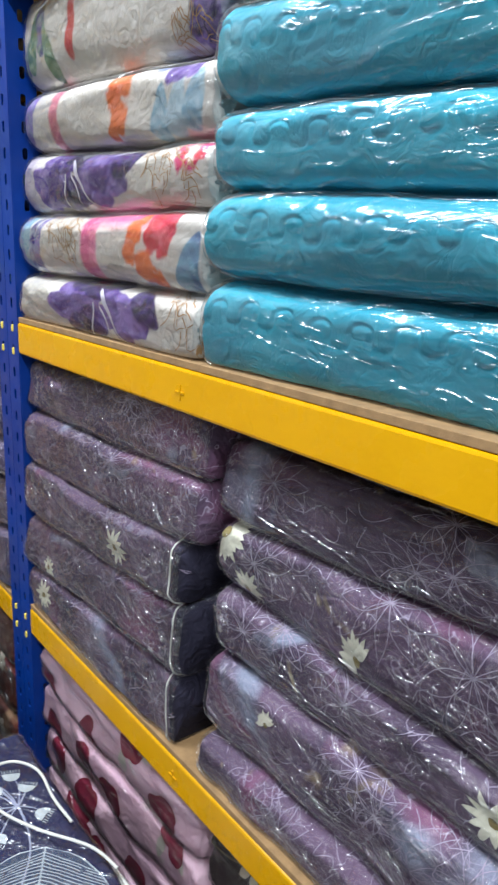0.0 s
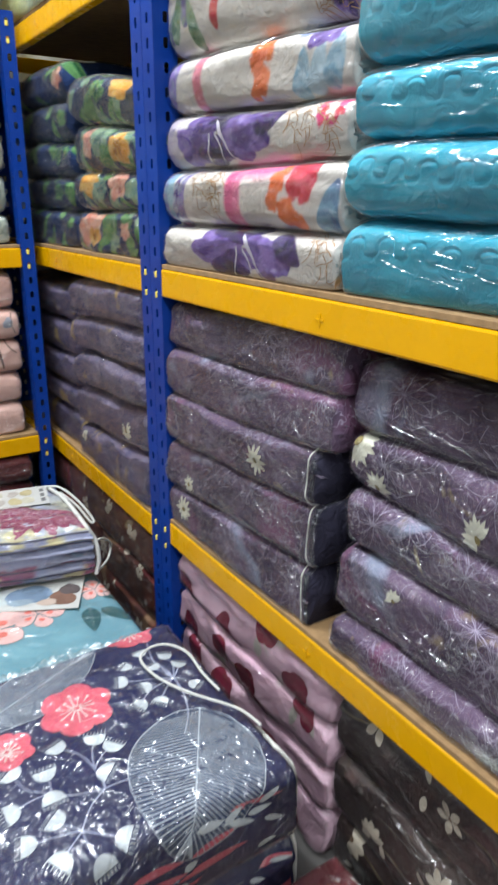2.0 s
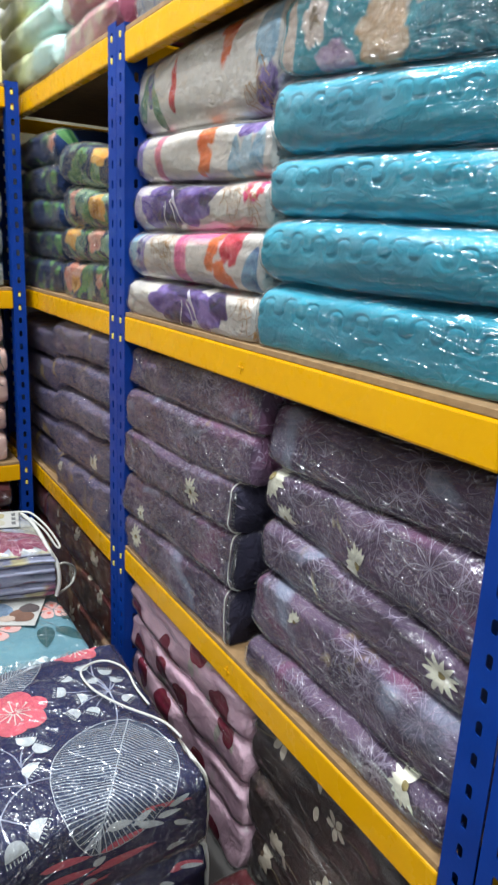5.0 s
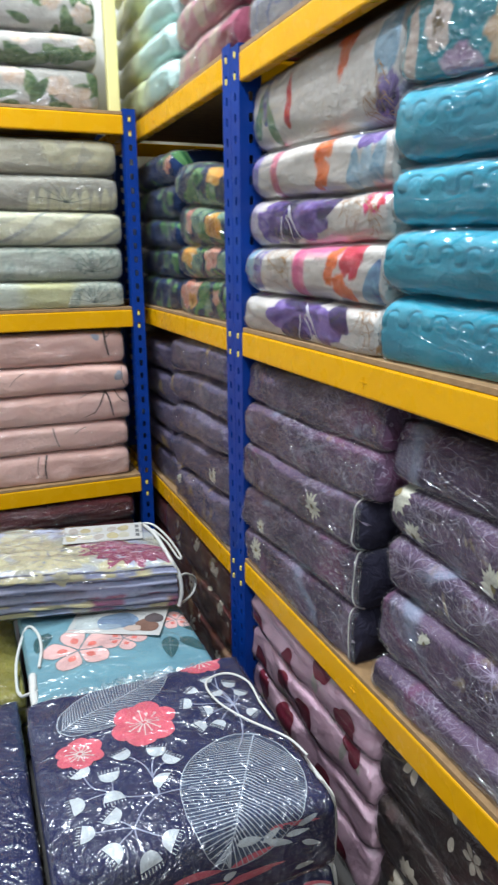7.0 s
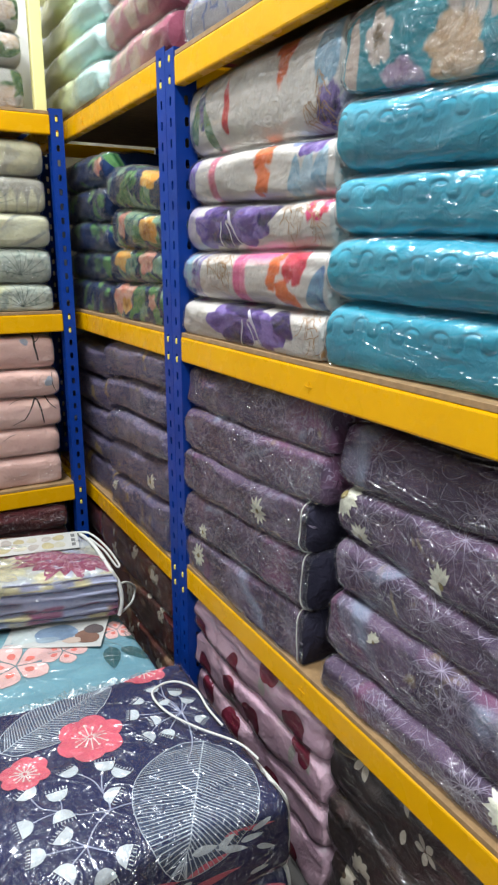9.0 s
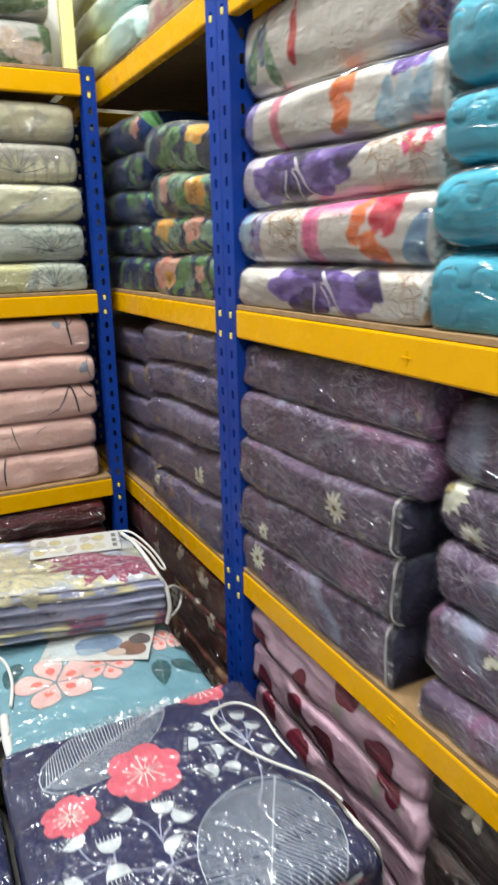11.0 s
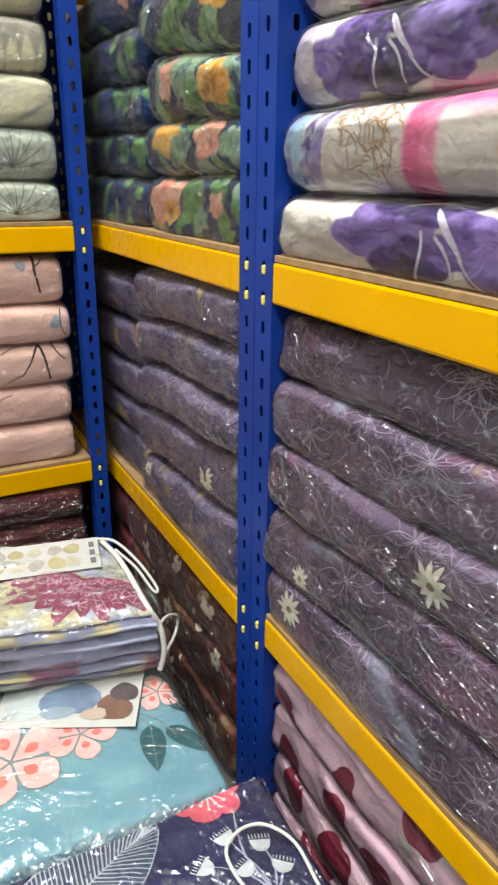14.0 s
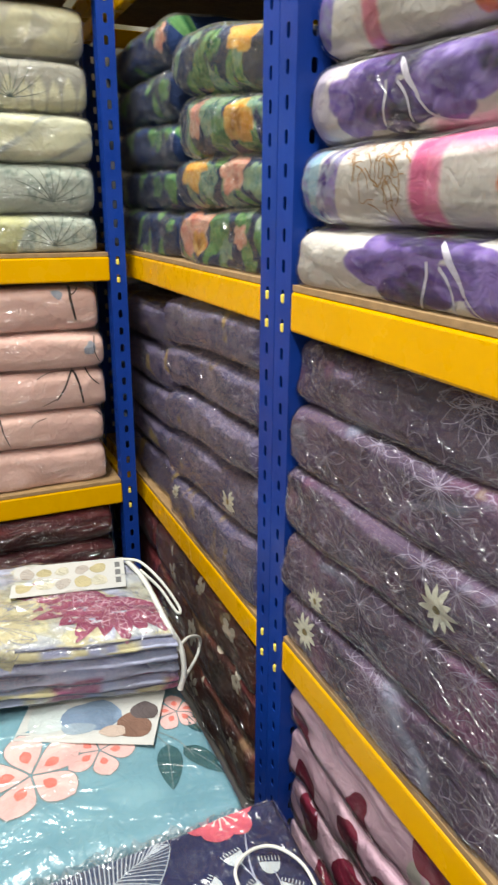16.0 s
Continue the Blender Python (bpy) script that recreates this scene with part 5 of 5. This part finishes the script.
def sky_top(b):
    pink, blush, line, leaf, stem = [], [], [], [], []
    for x, y, r, t in ((0.094, 1.740, 0.108, 0.4), (0.240, 1.745, 0.072, 1.0), (0.435, 1.800, 0.058, 0.2), (0.06, 2.05, 0.08, 0.2)):
        groups = ([], [], [])
        cherry(*at_sky(x, y), r, t, *groups)
        pink.append(groups[0])
        blush.append(groups[1])
        line.append(groups[2])
    for (x0, y0), (x1, y1), w in (((0.385, 1.715), (0.355, 1.595), 0.05), ((0.415, 1.695), (0.470, 1.600), 0.045), ((0.455, 1.780), (0.475, 1.715), 0.035), ((0.015, 1.86), (-0.03, 1.775), 0.05)):
        p, q = Vector(at_sky(x0, y0)), Vector(at_sky(x1, y1))
        leaf.append([petal(p.x, p.y, math.atan2(q.y - p.y, q.x - p.x), (q - p).length, w)])
        stem.append([stroke([tuple(p), tuple(q)], 0.002)])
    stem.append([stroke(arc(at_sky(0.34, 1.775), at_sky(0.425, 1.66), 0.15), 0.003)])
    stem.append([stroke(arc(at_sky(0.345, 1.77), at_sky(0.385, 1.70), 0.1), 0.003)])
    b.prints("blossom_outline", ink("grey_outline", (0.20, 0.26, 0.26)), line, 0.0009)
    b.prints("printed_blossom", ink("blush_pink", (0.72, 0.47, 0.44)), pink, 0.0014, "blush pink printed blossom")
    b.prints("blossom_heart", ink("salmon", (0.70, 0.20, 0.16)), blush, 0.0019)
    b.prints("printed_leaf", ink("deep_teal_leaf", (0.035, 0.11, 0.12)), leaf, 0.0014, "dark teal printed leaf")
    b.prints("printed_stem", ink("grey_outline", (0.20, 0.26, 0.26)), stem, 0.0019)


sky_top(sky)
tagged(tube_mesh("carry_cord", [(-0.035, 1.56, 0.318), (-0.072, 1.62, 0.270), (-0.080, 1.72, 0.245), (-0.068, 1.82, 0.275), (-0.030, 1.90, 0.320), (-0.004, 1.86, 0.324), (0.000, 1.76, 0.324), (-0.018, 1.66, 0.322)], 0.0045, CORD),
       "white cotton carry cord at the blue pack's edge", "cord")

def flat_disc(cx, cy, rx, ry, z, seed):
    v, f = disc(cx, cy, 1.0, 1.0, 0.10, seed, rings=2, n=18)
    bm = bmesh.new()
    vs = [bm.verts.new((cx + (x - cx) * rx, cy + (y - cy) * ry, z)) for x, y in v]
    for face in f:
        bm.faces.new([vs[k] for k in face])
    return bm


# photograph card lying on the blue pack
card = tagged(new("photo_card"), "printed photo card half under a bedding pack", "card")
card.location = (0.258, 1.852, 0.3260)
card.rotation_euler = (0, 0, -0.45)
part("sheet", box_bm((-0.145, -0.115, 0), (0.145, 0.10, 0.0012)), CARD, card)
for n, (cx, cy, rx, ry, key, colour) in enumerate(((-0.085, -0.045, 0.055, 0.045, "photo_pale", (0.52, 0.57, 0.56)), (0.000, -0.035, 0.060, 0.050, "photo_blue", (0.20, 0.28, 0.38)), (-0.02, -0.075, 0.035, 0.018, "photo_steel", (0.34, 0.42, 0.48)),
                                                   (0.095, -0.060, 0.040, 0.036, "photo_brown", (0.20, 0.11, 0.08)), (0.110, -0.015, 0.028, 0.030, "photo_dark", (0.10, 0.08, 0.08)), (0.055, -0.080, 0.030, 0.016, "photo_skin", (0.46, 0.36, 0.30)))):
    part("photo_patch", flat_disc(cx, cy, rx, ry, 0.0015 + 0.0002 * n, n), ink(key, colour), card)

# multicoloured pack on top, folded layers showing at its front
PX, PY, SHEAR, RIGHT = -0.130, 1.800, 0.24, 0.437


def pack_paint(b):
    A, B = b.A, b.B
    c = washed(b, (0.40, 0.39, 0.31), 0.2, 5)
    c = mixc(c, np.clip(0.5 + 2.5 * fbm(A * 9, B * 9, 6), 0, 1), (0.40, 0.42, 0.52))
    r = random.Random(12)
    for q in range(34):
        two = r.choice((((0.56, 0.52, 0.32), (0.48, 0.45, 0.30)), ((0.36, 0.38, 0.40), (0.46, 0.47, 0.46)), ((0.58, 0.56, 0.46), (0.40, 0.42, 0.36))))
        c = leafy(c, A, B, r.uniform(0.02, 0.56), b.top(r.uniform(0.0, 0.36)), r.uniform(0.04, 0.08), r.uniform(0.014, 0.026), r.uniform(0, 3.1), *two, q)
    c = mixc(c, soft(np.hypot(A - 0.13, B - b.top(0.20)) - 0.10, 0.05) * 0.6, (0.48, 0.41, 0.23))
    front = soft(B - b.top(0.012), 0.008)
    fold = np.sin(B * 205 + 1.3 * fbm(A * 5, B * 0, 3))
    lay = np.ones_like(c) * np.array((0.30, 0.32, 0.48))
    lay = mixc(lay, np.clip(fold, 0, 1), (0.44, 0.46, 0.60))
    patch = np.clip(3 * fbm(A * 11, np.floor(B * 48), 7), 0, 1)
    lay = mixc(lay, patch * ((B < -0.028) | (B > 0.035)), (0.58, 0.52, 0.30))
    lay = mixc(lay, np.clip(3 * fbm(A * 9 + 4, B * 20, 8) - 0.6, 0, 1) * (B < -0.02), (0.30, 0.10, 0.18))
    # shade in the gaps between folded layers, painted in as near-black lines
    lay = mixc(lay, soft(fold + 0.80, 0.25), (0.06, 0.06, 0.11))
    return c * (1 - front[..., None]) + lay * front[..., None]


pl = lambda A, D, Z: (PX + A, PY + D + SHEAR * (RIGHT - PX - A), Z)
pack = Bundle(pl, 0.567, 0.375, 0.334, 0.496, na=180, nf=60, nt=120, radius=0.05, square=0.62, end=26.0, lump=0.007, crease=0.005, bulge=0.008, seed=83.0,
              relief=lambda A, B: (0.0055 + 0.003 * fbm(A * 14, B * 30, 4)) * np.sin(B * 205 + 1.3 * fbm(A * 5, B * 0, 3)) * (B < 0.060) * (B > -0.080))
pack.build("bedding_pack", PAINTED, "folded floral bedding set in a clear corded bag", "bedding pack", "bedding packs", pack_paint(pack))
pack.wrap(WRAP_LOOSE, 83.0)


def at_pack(x, y):
    return x - PX, pack.top(y - PY - SHEAR * (RIGHT - x))


r = random.Random(15)
cream, lines = [], []
for fx, fy, rad in ((0.060, 1.985, 0.125), (0.185, 2.045, 0.080), (-0.02, 2.13, 0.09)):
    for q in range(9):
        an = 2 * math.pi * q / 9 + fx
        px, py = at_pack(fx, fy)
        cream.append([petal(px, py, an, rad * (0.85 + 0.15 * (q % 2)), rad * 0.42, rad * 0.08, 1.1)])
        for sd in (-0.14, 0.0, 0.14):
            lines.append(stroke([(px + 0.2 * rad * math.cos(an), py + 0.2 * rad * math.sin(an)), (px + 0.86 * rad * math.cos(an + sd), py + 0.86 * rad * math.sin(an + sd))], 0.0016))
for q in range(30):
    px, py = at_pack(r.uniform(-0.10, 0.42), r.uniform(1.86, 2.20))
    an = r.uniform(0, 6.28)
    for w in (-0.22, 0.0, 0.22):
        lines.append(stroke(arc((px, py), (px + 0.05 * math.cos(an), py + 0.05 * math.sin(an)), w), 0.0016))
pack.prints("printed_petal", ink("straw_petal", (0.52, 0.47, 0.30)), cream, 0.0010, "straw yellow printed petal")
pack.prints("printed_lines", ink("slate_line", (0.24, 0.25, 0.31)), lines, 0.0013)
wine, wlines = [], []
cx, cy = at_pack(0.336, 1.995)
for q in range(11):
    an = math.pi * (0.86 + 0.90 * q / 10)
    ln = (0.195 if q % 2 else 0.168) * (0.82 + 0.18 * abs(math.cos(an)))
    wine.append(petal(cx, cy, an, ln, 0.046, 0.012, 1.0))
    for z in range(9):
        u0, u1 = 0.14 + 0.085 * z, 0.20 + 0.085 * z
        sg = 0.014 * (1 if z % 2 else -1) * math.sin(math.pi * u0)
        pa = (cx + ln * u0 * math.cos(an) - sg * math.sin(an), cy + ln * u0 * math.sin(an) + sg * math.cos(an))
        pb = (cx + ln * u1 * math.cos(an) + sg * math.sin(an), cy + ln * u1 * math.sin(an) - sg * math.cos(an))
        wlines.append(stroke([pa, pb], 0.0026))
    for s in (-0.3, 0.3):
        wlines.append(stroke([(cx + 0.03 * math.cos(an), cy + 0.03 * math.sin(an)), (cx + ln * 0.9 * math.cos(an + s * 0.22), cy + ln * 0.9 * math.sin(an + s * 0.22))], 0.0018))
pack.prints("printed_flower", ink("wine_red", (0.27, 0.060, 0.115)), wine, 0.0014, "wine red lace-veined printed flower")
pack.prints("flower_veins", ink("pale_rose_vein", (0.52, 0.32, 0.38)), wlines, 0.0020)
for pts, rad in (([(0.438, 1.806, 0.345), (0.447, 1.800, 0.395), (0.442, 1.808, 0.455), (0.424, 1.842, 0.496), (0.425, 1.95, 0.506), (0.424, 2.05, 0.508), (0.414, 2.15, 0.502)], 0.0065),):
    tube_mesh("bag_border", [Vector(p) - pack.origin for p in pts], rad, CORD, pack.ob, "white quilted bag border")
tube_mesh("bag_handle", [Vector(p) - pack.origin for p in ((0.440, 1.830, 0.430), (0.490, 1.900, 0.405), (0.535, 1.955, 0.362), (0.553, 1.985, 0.325), (0.540, 1.975, 0.293), (0.500, 1.920, 0.300), (0.445, 1.830, 0.335))], 0.0040, CORD, pack.ob, "white cord handle")
tube_mesh("bag_handle", [Vector(p) - pack.origin for p in ((0.405, 2.150, 0.508), (0.440, 2.110, 0.512), (0.475, 2.040, 0.482), (0.500, 1.985, 0.435), (0.490, 1.980, 0.430), (0.465, 2.030, 0.474), (0.430, 2.080, 0.508))], 0.0038, CORD, pack.ob, "white cord handle")
label_card = tagged(new("label_card"), "white printed insert card on the floral pack", "card")
label_card.location = (0.262, 2.112, 0.5085)
label_card.rotation_euler = (0, 0, -0.20)
label_card.scale = (0.86, 0.86, 1.0)
part("sheet", box_bm((-0.155, -0.085, 0), (0.155, 0.085, 0.0012)), CARD, label_card)
r = random.Random(21)
for q in range(5):
    for row in (0, 1):
        tone = ((0.44, 0.38, 0.22), (0.52, 0.49, 0.38), (0.40, 0.36, 0.32))[(q + 2 * row) % 3]
        part("photo_patch", flat_disc(-0.118 + 0.050 * q + r.uniform(-0.006, 0.006), -0.036 + 0.070 * row, r.uniform(0.020, 0.028), r.uniform(0.022, 0.032), 0.0016 + 0.0001 * q, q + 3 * row), ink("photo_tone_" + "abc"[(q + 2 * row) % 3], tone), label_card)
for q in range(3):
    part("lettering", box_bm((0.128, -0.06 + 0.045 * q, 0.0010), (0.143, -0.03 + 0.045 * q, 0.0017)), ink("grey_letter", (0.16, 0.16, 0.16)), label_card)

tube_mesh("piping", [Vector(p) - sky.origin for p in ((-0.038, 1.640, 0.312), (-0.044, 1.540, 0.306), (-0.040, 1.484, 0.284), (-0.046, 1.470, 0.240), (-0.042, 1.474, 0.185))], 0.011, CORD, sky.ob, "white padded bag edging")

# packs farther over on the floor
for k in range(2):
    floor_pack(-0.652, 0.70 + 0.01 * k, 0.570, 0.985, 0.105 * k, 0.105 * (k + 1) - 0.001, NAVY, "navy bedding pack in creased clear plastic", "navy bedding packs", 86.0 + k, crease=0.004)
for k in range(2):
    floor_pack(-0.622, 1.70, 0.565, 0.62, 0.11 * k, 0.11 * (k + 1) - 0.001, OLIVE, "olive yellow bedding pack in clear plastic", "olive bedding packs", 88.0 + k, crease=0.003)

# dark red pack in front of the stack, with white branches
redp = floor_pack(0.235, 0.400, 0.340, 0.435, 0.0, 0.115, MAROON, "dark red bedding pack with white branch print", "bedding packs", 91.0, bulge=0.008)
sh = []
r = random.Random(4)
for q in range(16):
    x, y = r.uniform(0.04, 0.30), r.uniform(0.05, 0.40)
    for p in range(6):
        an = r.uniform(0, 6.28)
        e = (x + 0.07 * math.cos(an), redp.top(y) + 0.07 * math.sin(an))
        sh.append(stroke(arc((x, redp.top(y)), e, r.uniform(-0.2, 0.2)), 0.003))
redp.prints("printed_branch", ink("white_branch", (0.62, 0.56, 0.52)), sh, 0.0014)


# crinkled bag edges standing up where the clear bags are sealed
def bag_edge(b, pts, height, seed):
    r = random.Random(seed)
    n, v, f = 60, [], []
    pts = [Vector(p) for p in pts]
    for i in range(n):
        t = i / (n - 1) * (len(pts) - 1)
        k = min(int(t), len(pts) - 2)
        p = pts[k].lerp(pts[k + 1], t - k)
        w = r.uniform(-0.005, 0.005)
        h = height * r.uniform(0.75, 1.1)
        for q, (dz, dy) in enumerate(((0.0, 0.0), (h * 0.5, w + 0.006), (h, w * 1.6 + 0.014))):
            v.append(tuple(p + Vector((w * 0.4, dy, dz)) - b.origin))
    for i in range(n - 1):
        f += [(3 * i, 3 * i + 1, 3 * i + 4, 3 * i + 3), (3 * i + 1, 3 * i + 2, 3 * i + 5, 3 * i + 4)]
    raw_mesh("bag_seam", v, f, CLEAR, b.ob, "crinkled clear bag seam")


bag_edge(navy[1], ((-0.05, 1.415, 0.345), (0.20, 1.420, 0.352), (0.47, 1.418, 0.345)), 0.026, 3)
bag_edge(navy[1], ((-0.05, 0.874, 0.318), (0.20, 0.870, 0.322), (0.47, 0.874, 0.318)), 0.014, 4)
bag_edge(sky, ((-0.02, 2.255, 0.285), (0.2, 2.258, 0.290), (0.43, 2.255, 0.285)), 0.02, 5)
